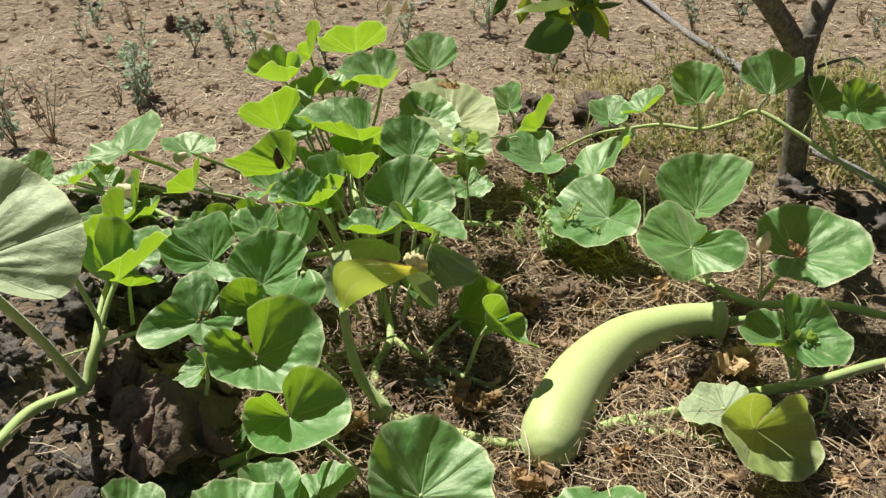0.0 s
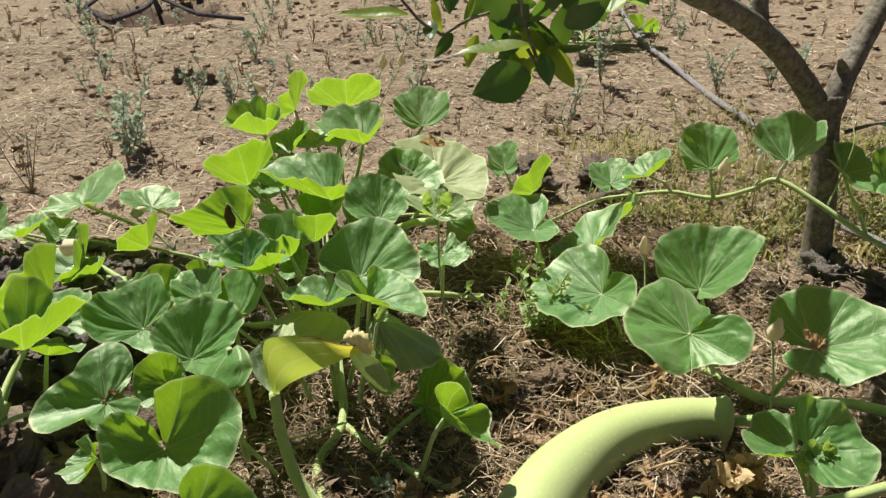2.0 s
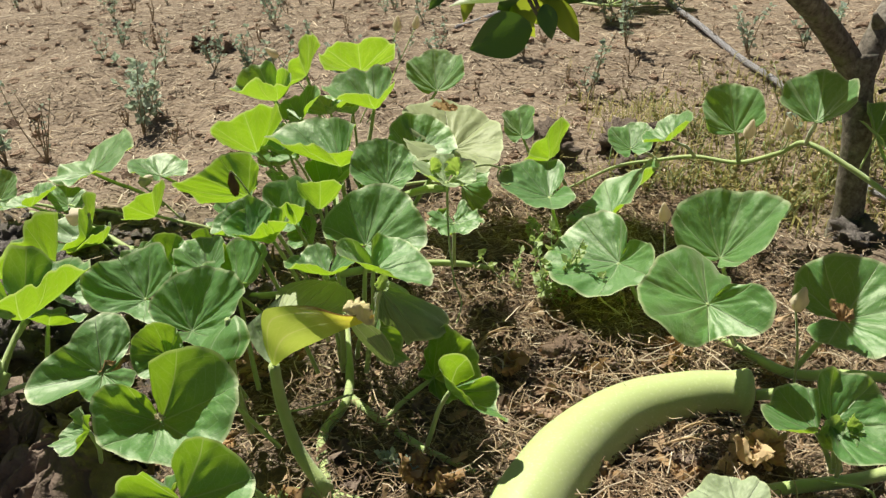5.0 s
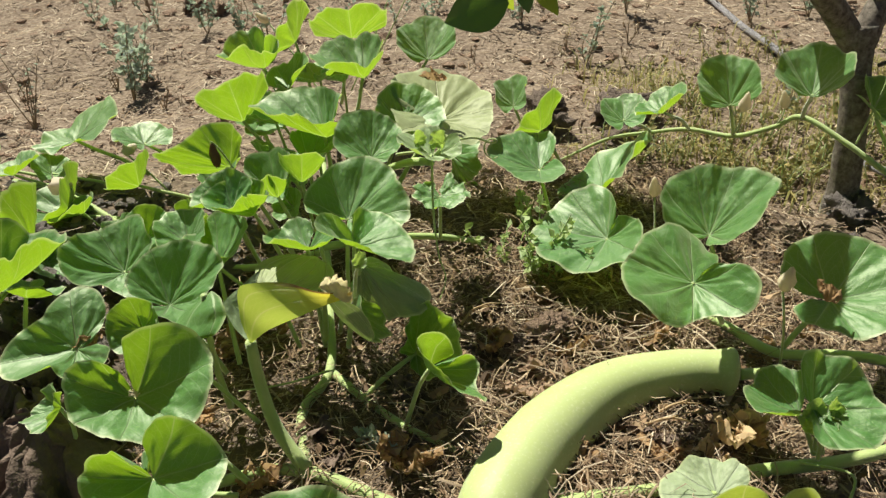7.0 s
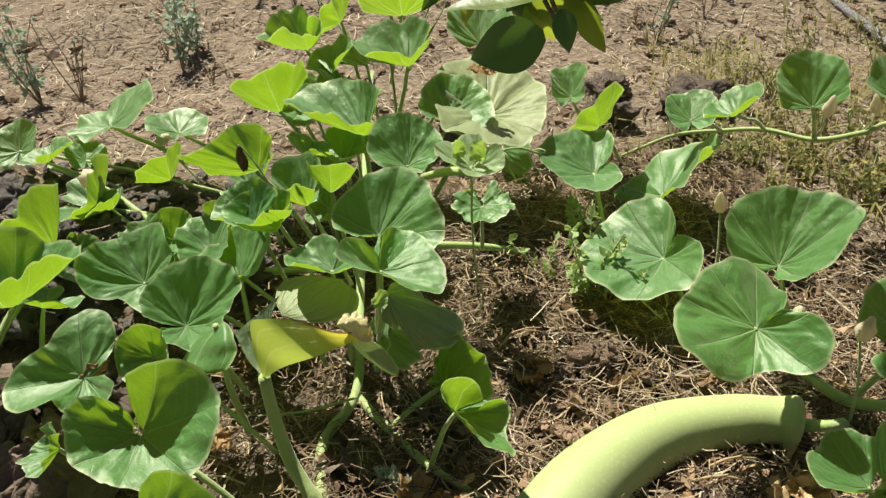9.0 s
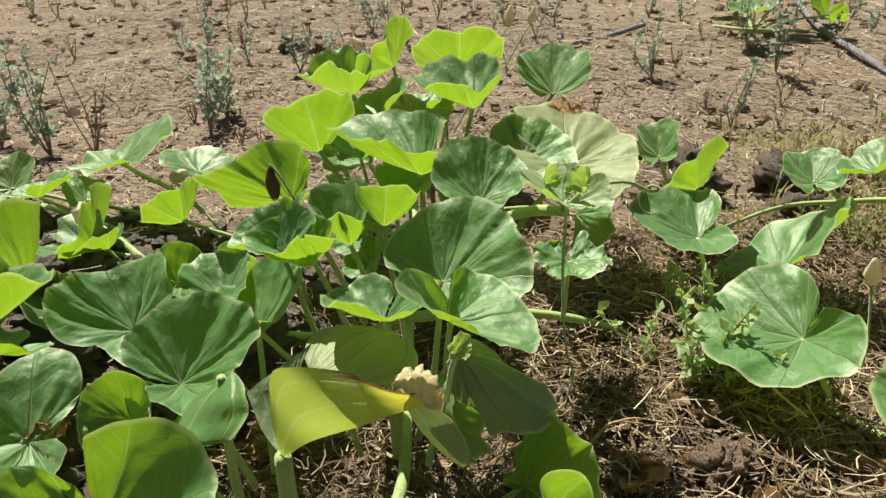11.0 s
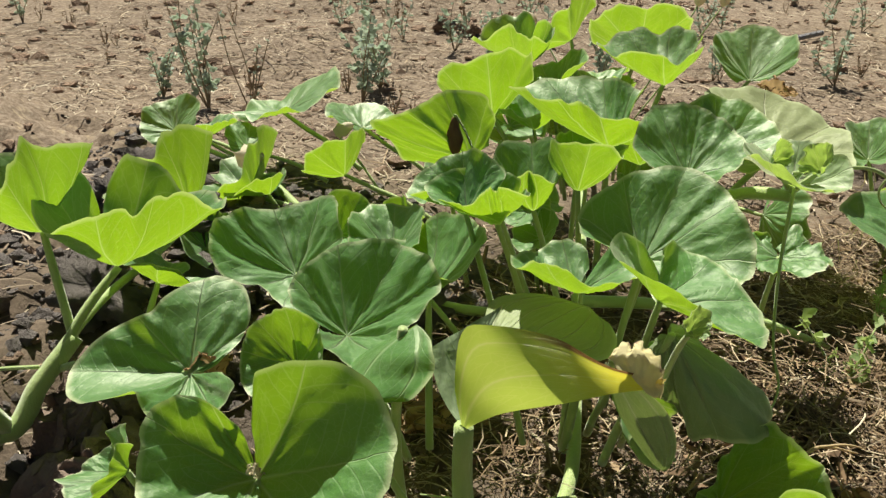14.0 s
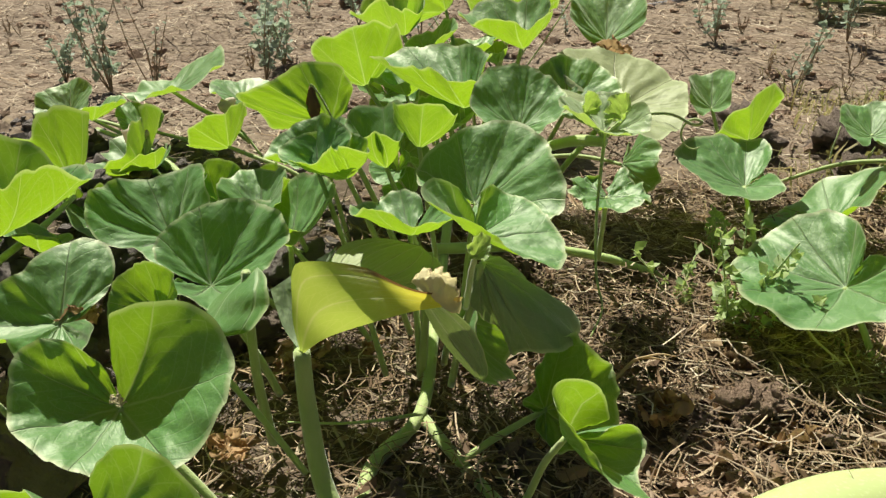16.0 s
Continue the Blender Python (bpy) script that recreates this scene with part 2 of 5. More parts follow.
def clod_material(name, dark, light):
    n = Nodes(name)
    geo = n.add("ShaderNodeNewGeometry")
    tone = n.mix(n.noise(45.0, 6, 0.7), dark, light)
    tone = n.mix(n.math("MULTIPLY", geo.outputs["Random Per Island"], 0.6), tone, tuple(c * 0.6 for c in light))
    n.bump(n.noise(110.0, 8, 0.75), 1.0, 0.02)
    return n.done(tone, 0.95, 0.1)


def straw_material(name, *stops):
    n = Nodes(name)
    geo = n.add("ShaderNodeNewGeometry")
    tone = n.ramp(geo.outputs["Random Per Island"], *stops)
    tone = n.mix(n.math("MULTIPLY", n.noise(60.0, 3), 0.5), tone, (0.20, 0.13, 0.07))
    return n.done(tone, 0.75, 0.25)


def bark_material():
    n = Nodes("lemon_bark")
    rough_bark = n.noise(85.0, 8, 0.7)
    tone = n.ramp(rough_bark, (0.35, (0.07, 0.06, 0.05)), (0.55, (0.19, 0.165, 0.135)), (0.75, (0.33, 0.30, 0.25)))
    lichen = n.math("MULTIPLY", n.math("SUBTRACT", n.noise(14.0, 4, 0.7), 0.52, clamp=True), 6.0, clamp=True)
    tone = n.mix(n.math("MULTIPLY", lichen, 0.6), tone, (0.20, 0.22, 0.10))
    pale = n.math("MULTIPLY", n.math("SUBTRACT", n.noise(22.0, 5, 0.7), 0.55, clamp=True), 7.0, clamp=True)
    tone = n.mix(n.math("MULTIPLY", pale, 0.5), tone, (0.40, 0.39, 0.34))
    n.bump(n.math("ADD", rough_bark, n.math("MULTIPLY", n.noise(240.0, 3), 0.4)), 0.5, 0.004)
    return n.done(tone, 0.85, 0.2)


def dead_leaf_material(name, a, b, relief=1.0):
    n = Nodes(name)
    wrinkle = n.noise(26.0, 5, 0.65)
    tone = n.mix(wrinkle, a, b)
    n.bump(n.math("ADD", wrinkle, n.math("MULTIPLY", n.noise(140.0, 4), 0.5)), relief, 0.008)
    return n.done(tone, 0.8, 0.2)


def dry_end_material():
    """The withered end of a leaf: pale yellow, blotched and torn brown along its margin."""
    n = Nodes("withered_leaf_end")
    rim_uv = n.add("ShaderNodeUVMap", uv_map="rim")
    sep = n.add("ShaderNodeSeparateXYZ")
    n.link(rim_uv.outputs[0], sep.inputs[0])
    blot = n.noise(70.0, 4, 0.6)
    edge = n.math("MULTIPLY", n.math("ADD", n.math("SUBTRACT", sep.outputs[0], 0.86), n.math("MULTIPLY", n.math("SUBTRACT", blot, 0.5), 0.9)), 5.0, clamp=True)
    tone = n.mix(n.noise(30.0, 3), (0.72, 0.60, 0.24), (0.82, 0.76, 0.50))
    tone = n.mix(edge, tone, (0.22, 0.11, 0.09))
    n.bump(n.math("ADD", blot, n.math("MULTIPLY", n.noise(160.0, 3), 0.5)), 0.7, 0.004)
    n.done(tone, 0.75, 0.2)
    soft = n.add("ShaderNodeBsdfTranslucent")
    n.link(tone, soft.inputs[0])
    both = n.add("ShaderNodeMixShader")
    both.inputs[0].default_value = 0.35
    n.link(n.bsdf.outputs[0], both.inputs[1])
    n.link(soft.outputs[0], both.inputs[2])
    n.link(both.outputs[0], n.out.inputs[0])
    return n.mat


M_LEAF = leaf_material("gourd_leaf", (0.046, 0.190, 0.030), (0.36, 0.50, 0.26), (0.40, 0.63, 0.012))
M_LEAF_PALE = leaf_material("gourd_leaf_pale", (0.27, 0.35, 0.23), (0.46, 0.53, 0.38), (0.55, 0.66, 0.18), through_part=0.25, coat=0.1)
M_LEAF_CREAM = leaf_material("gourd_leaf_fading_sunlit", (0.25, 0.30, 0.155), (0.40, 0.44, 0.26), (0.58, 0.64, 0.16), through_part=0.25, coat=0.1)
M_LEAF_YOUNG = leaf_material("gourd_leaf_young", (0.20, 0.31, 0.15), (0.46, 0.55, 0.32), (0.55, 0.76, 0.10), sheen=0.6)
M_LEAF_YELLOW = leaf_material("gourd_leaf_yellowing", (0.20, 0.27, 0.08), (0.50, 0.54, 0.26), (0.84, 0.95, 0.14), yellow=1.0, through_part=0.68)
M_LEAF_DULL = leaf_material("gourd_leaf_dusty", (0.17, 0.235, 0.13), (0.32, 0.38, 0.22), (0.40, 0.54, 0.10), sheen=0.3, through_part=0.12, coat=0.2)
M_LEAF_OLD = leaf_material("gourd_leaf_old", (0.17, 0.24, 0.07), (0.42, 0.46, 0.2), (0.58, 0.70, 0.06))
M_STEM = stem_material()
M_FRUIT = fruit_material()
M_SOIL = soil_material()
M_CLOD = clod_material("soil_clod", (0.30, 0.20, 0.14), (0.58, 0.42, 0.31))
M_CLOD_DARK = clod_material("dark_soil_clod", (0.085, 0.074, 0.068), (0.42, 0.37, 0.345))
M_CLOD_MID = clod_material("grey_soil_clod", (0.14, 0.105, 0.085), (0.40, 0.32, 0.265))
M_STRAW = straw_material("dry_straw", (0.0, (0.052, 0.035, 0.023)), (0.4, (0.155, 0.104, 0.064)), (0.75, (0.36, 0.26, 0.16)), (1.0, (0.78, 0.64, 0.45)))
M_CHAFF = straw_material("sunbleached_chaff", (0.0, (0.15, 0.105, 0.075)), (0.5, (0.33, 0.26, 0.19)), (0.8, (0.50, 0.42, 0.31)), (1.0, (0.85, 0.75, 0.58)))
M_LITTER = straw_material("leaf_litter", (0.0, (0.06, 0.04, 0.028)), (0.5, (0.18, 0.115, 0.075)), (0.85, (0.38, 0.25, 0.15)), (1.0, (0.55, 0.42, 0.27)))
M_BARK = bark_material()
M_LEMON = plain_leaf_material("lemon_leaf", (0.035, 0.085, 0.030), (0.22, 0.42, 0.03), rough=0.36, part_through=0.22, spec=0.6)
M_LEMON_YOUNG = plain_leaf_material("young_lemon_leaf", (0.10, 0.17, 0.03), (0.55, 0.66, 0.05), rough=0.38, part_through=0.45)
M_WEED = plain_leaf_material("grey_weed", (0.36, 0.45, 0.39), (0.42, 0.52, 0.38), rough=0.7, part_through=0.4)
M_GRASS = plain_leaf_material("dry_green_grass", (0.22, 0.22, 0.10), (0.40, 0.40, 0.14), rough=0.6, part_through=0.3, spread=0.9)
M_HERB = plain_leaf_material("bright_herb", (0.32, 0.43, 0.22), (0.48, 0.62, 0.18), rough=0.6, part_through=0.35)
M_DRYWEED = plain_leaf_material("dry_weed_leaf", (0.19, 0.13, 0.085), (0.3, 0.2, 0.1), rough=0.8, part_through=0.15)
M_WEED_STALK = straw_material("weed_stalk", (0.0, (0.22, 0.17, 0.11)), (1.0, (0.36, 0.29, 0.19)))
M_DEAD = dead_leaf_material("dead_gourd_leaf", (0.095, 0.068, 0.054), (0.26, 0.195, 0.155), 1.0)
M_DEADFLOWER = dead_leaf_material("dead_flower", (0.10, 0.055, 0.028), (0.30, 0.17, 0.085), 0.6)
M_CRISP = plain_leaf_material("crisp_tan_leaf", (0.40, 0.27, 0.145), (0.55, 0.37, 0.19), rough=0.75, part_through=0.3, spread=0.2)
M_PALECRISP = plain_leaf_material("bleached_dry_leaf", (0.56, 0.44, 0.27), (0.66, 0.50, 0.29), rough=0.75, part_through=0.3, spread=0.2)
M_TANLEAF = plain_leaf_material("tan_dry_leaf", (0.30, 0.215, 0.15), (0.34, 0.23, 0.14), rough=0.8, part_through=0.15, spread=0.2)
M_PETAL = plain_leaf_material("withered_petal", (0.70, 0.64, 0.50), (0.85, 0.76, 0.55), rough=0.75, part_through=0.4, spread=0.15)
M_DRYEND = dry_end_material()
M_HOSE = clod_material("faded_black_hose", (0.30, 0.285, 0.30), (0.58, 0.56, 0.58))
M_BAR = clod_material("dark_weathered_metal", (0.06, 0.055, 0.065), (0.17, 0.165, 0.18))
M_NUT = clod_material("brown_nut_shell", (0.20, 0.12, 0.06), (0.36, 0.24, 0.13))


# ---- shapes ----
def mesh_of(name, verts, faces, material, smooth=True):
    me = bpy.data.meshes.new(name)
    me.from_pydata([tuple(v) for v in verts], [], faces)
    me.materials.append(material)
    if smooth:
        me.polygons.foreach_set("use_smooth", [True] * len(me.polygons))
    me.update()
    return me


def part(name, verts, faces, material, parent=None, label="", smooth=True):
    ob = new(name, mesh_of(name, verts, faces, material, smooth))
    ob.parent = parent
    if label:
        tagged(ob, label)
    return ob


def thing(name, label, category, at=(0, 0, 0), group="", kind=""):
    ob = new(name)
    ob.location = at
    ob.empty_display_size = 0.05
    return tagged(ob, label, category, group, kind)


def curve_points(points, per=6):
    """Catmull-Rom through the points."""
    p = [Vector(q) for q in points]
    p = [p[0] * 2 - p[1]] + p + [p[-1] * 2 - p[-2]]
    out = []
    for i in range(1, len(p) - 2):
        a, b, c, d = p[i - 1:i + 3]
        for k in range(per):
            t = k / per
            out.append(0.5 * (2 * b + (c - a) * t + (2 * a - 5 * b + 4 * c - d) * t * t + (3 * b - a - 3 * c + d) * t ** 3))
    return out + [p[-2]]


def tube(points, radii, sides=8, per=6, ridge=0.0, wobble=0.0, seed=0):
    """A closed tube along a smooth line; radii are given at the line's ends or at its points."""
    rnd = random.Random(seed)
    line = curve_points(points, per)
    n = len(line)
    verts, faces = [], []
    side = None
    for i, c in enumerate(line):
        along = (line[min(i + 1, n - 1)] - line[max(i - 1, 0)]).normalized()
        if side is None:
            side = along.orthogonal().normalized()
        side = (side - along * side.dot(along)).normalized()
        other = along.cross(side)
        f = i / (n - 1) * (len(radii) - 1)
        k = min(int(f), len(radii) - 2)
        r = radii[k] + (radii[k + 1] - radii[k]) * (f - k)
        r *= 1 + wobble * (rnd.random() - 0.5)
        for s in range(sides):
            a = 2 * math.pi * s / sides
            q = r * (1 + ridge * math.cos(5 * a) + wobble * 0.6 * (rnd.random() - 0.5))
            verts.append(c + side * (q * math.cos(a)) + other * (q * math.sin(a)))
    for i in range(n - 1):
        for s in range(sides):
            faces.append((i * sides + s, i * sides + (s + 1) % sides, (i + 1) * sides + (s + 1) % sides, (i + 1) * sides + s))
    faces.append(tuple(reversed(range(sides))))
    faces.append(tuple((n - 1) * sides + s for s in range(sides)))
    return verts, faces


def lump(radius, seed, detail=2, rough=0.3, flat=0.75):
    bm = bmesh.new()
    bmesh.ops.create_icosphere(bm, subdivisions=detail, radius=1)
    off = Vector((seed * 3.7, seed * 1.3, 0))
    for v in bm.verts:
        k = 1 + rough * noise.noise(v.co * 1.3 + off) * 1.6 + rough * 0.7 * noise.noise(v.co * 3.4 + off)
        if detail > 2:
            k += rough * (0.9 * noise.noise(v.co * 5 + off) - 0.8 * abs(noise.noise(v.co * 8 + off)) + 0.34 * noise.noise(v.co * 20 + off))
        v.co = v.co * k * radius
        v.co.z *= flat
    verts = [v.co.copy() for v in bm.verts]
    faces = [tuple(v.index for v in f.verts) for f in bm.faces]
    bm.free()
    return verts, faces


def smooth_step(a, b, v):
    t = max(0.0, min(1.0, (v - a) / (b - a)))
    return t * t * (3 - 2 * t)


OUTLINE = ((0, 0.60), (40, 0.585), (80, 0.51), (120, 0.485), (145, 0.455), (160, 0.40), (168, 0.33), (176, 0.20))


def blade(width, fold_left, fold_right, tip_up, aspect, seed, curl=(14, 14), sinus=171, crumple=0.0, pleat=0.0):
    """A round gourd leaf with a deep notch at its stalk (the origin), tip towards +y. Folds in degrees lift the two wings and the tip."""
    rnd = random.Random(seed)
    na, nr = 112, 12
    phase, waves = rnd.random() * 6.3, rnd.choice((5, 6, 7))
    tags = rnd.random() * 50
    verts, faces, flat = [Vector((0, 0, 0))], [], [(0.5, 0.5, 0.0)]
    for i in range(na + 1):
        deg = -sinus + 2 * sinus * i / na
        th = radians(deg)
        ad = abs(deg)
        for (a0, r0), (a1, r1) in zip(OUTLINE, OUTLINE[1:]):
            if ad <= a1:
                t = (ad - a0) / (a1 - a0)
                t = t * t * (3 - 2 * t) * 0.5 + t * 0.5
                reach = r0 + (r1 - r0) * t
                break
        reach *= 1 + 0.012 * math.cos(5 * th) + 0.02 * math.sin(3 * th + phase) + 0.005 * math.sin(23 * th + phase) + 0.02 * noise.noise(Vector((math.cos(th) * 3, math.sin(th) * 3, tags)))
        if sinus < 165:
            reach *= 1 - 0.62 * smooth_step(sinus - 34, sinus, ad) ** 2
        f = fold_right if deg > 0 else fold_left
        if ad < 85:
            k = math.sin(radians(ad) * 90 / 85) ** 2
            lift = tip_up + (f - tip_up) * k
        else:
            lift = f + curl[deg > 0] * smooth_step(84, 172, ad)
        lift = radians(lift)
        vein = abs(((deg / 44 + 0.5) % 1) - 0.5) * 2          # 0 on a main vein, 1 between
        for j in range(1, nr + 1):
            rho = j / nr
            r = reach * rho
            x, y = r * math.sin(th), r * math.cos(th) * (1 + (aspect - 1) * max(0.0, math.cos(th)))
            bend = lift * (0.78 + 0.3 * rho)
            h = math.hypot(x, y)
            z = h * math.sin(bend)
            px, py = x * math.cos(bend), y * math.cos(bend)
            z += 0.030 * math.sin(waves * th + phase) * rho ** 3 + 0.042 * (vein ** 0.8 - 0.45) * rho * (1.3 - rho)
            z += 0.013 * math.sin(2 * waves * th + 2.3 * phase) * rho ** 4
            z += 0.03 * noise.noise(Vector((x * 5, y * 5, tags))) * rho + 0.008 * noise.noise(Vector((x * 22, y * 22, tags))) + 0.018 * rho * rho * noise.noise(Vector((th * 6, rho * 2.5, tags + 3)))
            z -= 0.018 * smooth_step(0.86, 1.0, rho) * (0.5 + noise.noise(Vector((th * 2, tags, 1))))
            z += 0.042 * rho * (1.2 - rho) * (noise.noise(Vector((th * 4.5, rho * 1.8, tags + 9))) - 0.7 * abs(noise.noise(Vector((th * 7, rho * 2.2, tags + 5)))))
            z += pleat * math.sin(13 * th + phase) * rho
            if crumple:
                d = noise.noise_vector(Vector((x * 5, y * 5, tags))) * crumple * rho + noise.noise_vector(Vector((x * 15, y * 15, tags + 7))) * crumple * 0.35 * rho + noise.noise_vector(Vector((x * 34, y * 34, tags + 2))) * crumple * 0.13
                px, py, z = px + d.x, py + d.y, z + d.z
            verts.append(Vector((px, py, z)) * width)
            flat.append((0.5 + x, 0.5 + r * math.cos(th), rho))
    for i in range(na):
        a, b = 1 + i * nr, 1 + (i + 1) * nr
        faces.append((0, b, a))
        for j in range(nr - 1):
            faces.append((a + j, b + j, b + j + 1, a + j + 1))
    return verts, faces, flat


def blade_object(name, shape, material, parent):
    verts, faces, flat = shape
    ob = part(name, verts, faces, material, parent)
    layer = ob.data.uv_layers.new(name="flat")
    layer.data.foreach_set("uv", [c for loop in ob.data.loops for c in flat[loop.vertex_index][:2]])
    layer = ob.data.uv_layers.new(name="rim")
    layer.data.foreach_set("uv", [c for loop in ob.data.loops for c in (flat[loop.vertex_index][2],) * 2])
    return ob


def wing(lower, upper, bulge, seed, angles, reach=0.58, rows=14, columns=26, crumple=0.0, ragged=0.0):
    """Half of a folded blade between two smooth edges that leave the stalk together."""
    def along(points, t):
        line = curve_points(points, 8)
        f = t * (len(line) - 1)
        k = min(int(f), len(line) - 2)
        return line[k].lerp(line[k + 1], f - k)
    verts, faces, flat = [], [], []
    for i in range(columns + 1):
        u = i / columns
        lo, hi = along(lower, u), along(upper, u)
        for j in range(rows + 1):
            v = j / rows
            p = lo.lerp(hi, v * (1 - ragged * max(0.0, noise.noise(Vector((u * 13, seed, 0.5))) + 0.25))) + Vector(bulge) * (math.sin(math.pi * v) * math.sin(math.pi * min(1, u * 1.1)) + 0.25 * noise.noise(Vector((u * 4, v * 3, seed))))
            p.y += 0.002 * math.sin(u * 17 + seed) * v * v + 0.0004 * math.sin(u * 41) * v ** 4
            if crumple:
                p += (noise.noise_vector(p * 45 + Vector((seed, 0, 0))) + 0.5 * noise.noise_vector(p * 120)) * crumple
            verts.append(p)
            th = radians(angles[0] + (angles[1] - angles[0]) * v)
            flat.append((0.5 + reach * u * math.sin(th), 0.5 + reach * u * math.cos(th), v))
    for i in range(columns):
        for j in range(rows):
            a, c = i * (rows + 1) + j, (i + 1) * (rows + 1) + j
            faces.append((a, c, c + 1, a + 1))
    return verts, faces, flat


count = [0]


def stalk_of(ob, turn, base, width, seed, thick=1.0):
    """The hairy stalk from a blade down to its foot on the vine."""
    back = turn.inverted()
    foot = back @ Vector(base)
    gap = foot.length
    up = back.to_3x3() @ Vector((0, 0, 1))
    bow = Vector((noise.noise((seed, 1, 2)), noise.noise((seed, 5, 2)), 0)) * 0.06 * gap + up * 0.05 * gap
    first, mid = foot * 0.3 + bow * 0.7 - Vector((0, 0, 0.02 * gap)), foot * 0.65 + bow * 0.9
    r = (0.0022 + 0.0100 * width) * thick
    v, f = tube((Vector((0, 0.012 * width, 0.001)), first, mid, foot), (r * 0.8, r, r * 1.05, r * 1.15), 8, 6, 0.05, 0.05, seed)
    part("leaf_stalk", v, f, M_STEM, ob)


def leaf(vine, x, y, z, rx, ry, rz, width, folds, aspect, base, material=None, curl=(14, 14), sinus=171, thick=1.0, label="", crumple=0.0):
    """One leaf of a vine: its blade at the stalk's end, turned, and the hairy stalk down to base."""
    count[0] += 1
    seed = count[0]
    ob = blade_object("leaf", blade(width, *folds, aspect, seed, curl, sinus, crumple), material or M_LEAF, vine)
    turn = pose(x, y, z, rx, ry, rz)
    ob.matrix_local = turn
    if label:
        tagged(ob, label)
    stalk_of(ob, turn, base, width, seed, thick)
    return ob


VEINS = (-160, -105, -52, 0, 52, 105, 160)


def along_veins(values, deg):
    """A smooth value at an azimuth, from the values at the seven main veins."""
    i = 0
    while i < 5 and deg > VEINS[i + 1]:
        i += 1
    t = max(-0.3, min(1.3, (deg - VEINS[i]) / (VEINS[i + 1] - VEINS[i])))
    p1, p2 = values[i], values[i + 1]
    p0, p3 = values[max(i - 1, 0)], values[min(i + 2, 6)]
    return 0.5 * (2 * p1 + (p2 - p0) * t + (2 * p0 - 5 * p1 + 4 * p2 - p3) * t * t + (3 * p1 - p0 - 3 * p2 + p3) * t ** 3)


def veined_blade(lengths, rises, seed, sinus=172, crumple=0.0):
    """A gourd leaf whose seven main veins have their own lengths (mm) and rises (degrees); the blade swells between them."""
    rnd = random.Random(seed)
    na, nr = 128, 14
    size = max(sum(lengths) / 3640, 0.02)
    phase, waves, tags = rnd.random() * 6.3, rnd.choice((5, 6, 7)), rnd.random() * 50
    verts, faces, flat = [Vector((0, 0, 0))], [], [(0.5, 0.5, 0.0)]
    for i in range(na + 1):
        deg = -sinus + 2 * sinus * i / na
        th = radians(deg)
        reach = along_veins(lengths, deg) * 0.001 / size
        reach *= 1 + 0.010 * math.sin(9 * th + phase) + 0.006 * math.sin(23 * th + phase) + 0.02 * noise.noise(Vector((math.cos(th) * 3, math.sin(th) * 3, tags)))
        reach *= 1 - 0.45 * smooth_step(sinus - 14, sinus, abs(deg))
        lift = radians(along_veins(rises, deg))
        vein = abs(((deg / 44 + 0.5) % 1) - 0.5) * 2          # 0 on a main vein, 1 between
        ease = 0.35 + 0.65 * smooth_step(0, 0.10, reach)
        for j in range(1, nr + 1):
            rho = j / nr
            bend = lift * (0.80 + 0.20 * rho)
            h = reach * rho
            out, z = h * math.cos(bend), h * math.sin(bend)
            px, py = out * math.sin(th), out * math.cos(th)
            u, v = h * math.sin(th), h * math.cos(th)
            off = 0.020 * math.sin(waves * th + phase) * rho ** 3 + 0.042 * (vein ** 0.8 - 0.45) * rho * (1.3 - rho)
            off += 0.010 * math.sin(2 * waves * th + 2.3 * phase) * rho ** 4
            off += 0.02 * noise.noise(Vector((u * 5, v * 5, tags))) * rho + 0.008 * noise.noise(Vector((u * 22, v * 22, tags))) + 0.016 * rho * rho * noise.noise(Vector((th * 6, rho * 2.5, tags + 3)))
            off -= 0.020 * smooth_step(0.86, 1.0, rho) * (0.5 + noise.noise(Vector((th * 2, tags, 1))))
            off += 0.045 * rho * (1.2 - rho) * (noise.noise(Vector((th * 4.5, rho * 1.8, tags + 9))) - 0.7 * abs(noise.noise(Vector((th * 7, rho * 2.2, tags + 5)))))
            off *= ease
            p = Vector((px - off * math.sin(bend) * math.sin(th), py - off * math.sin(bend) * math.cos(th), z + off * math.cos(bend)))
            if crumple:
                p += noise.noise_vector(Vector((u * 5, v * 5, tags))) * crumple * rho
            verts.append(p * size)
            flat.append((0.5 + u, 0.5 + v, rho))
    for i in range(na):
        a, b = 1 + i * nr, 1 + (i + 1) * nr
        faces.append((0, b, a))
        for j in range(nr - 1):
            faces.append((a + j, b + j, b + j + 1, a + j + 1))
    return verts, faces, flat


def veined_leaf(vine, x, y, z, rx, ry, rz, lengths, rises, base, material=None, label="", crumple=0.0, thick=1.0):
    """One leaf of a vine, shaped vein by vein, on its stalk."""
    count[0] += 1
    ob = blade_object("leaf", veined_blade(lengths, rises, count[0], 172, crumple), material or M_LEAF, vine)
    turn = pose(x, y, z, rx, ry, rz)
    ob.matrix_local = turn
    if label:
        tagged(ob, label)
    stalk_of(ob, turn, base, sum(lengths) / 3640, count[0], thick)
    return ob


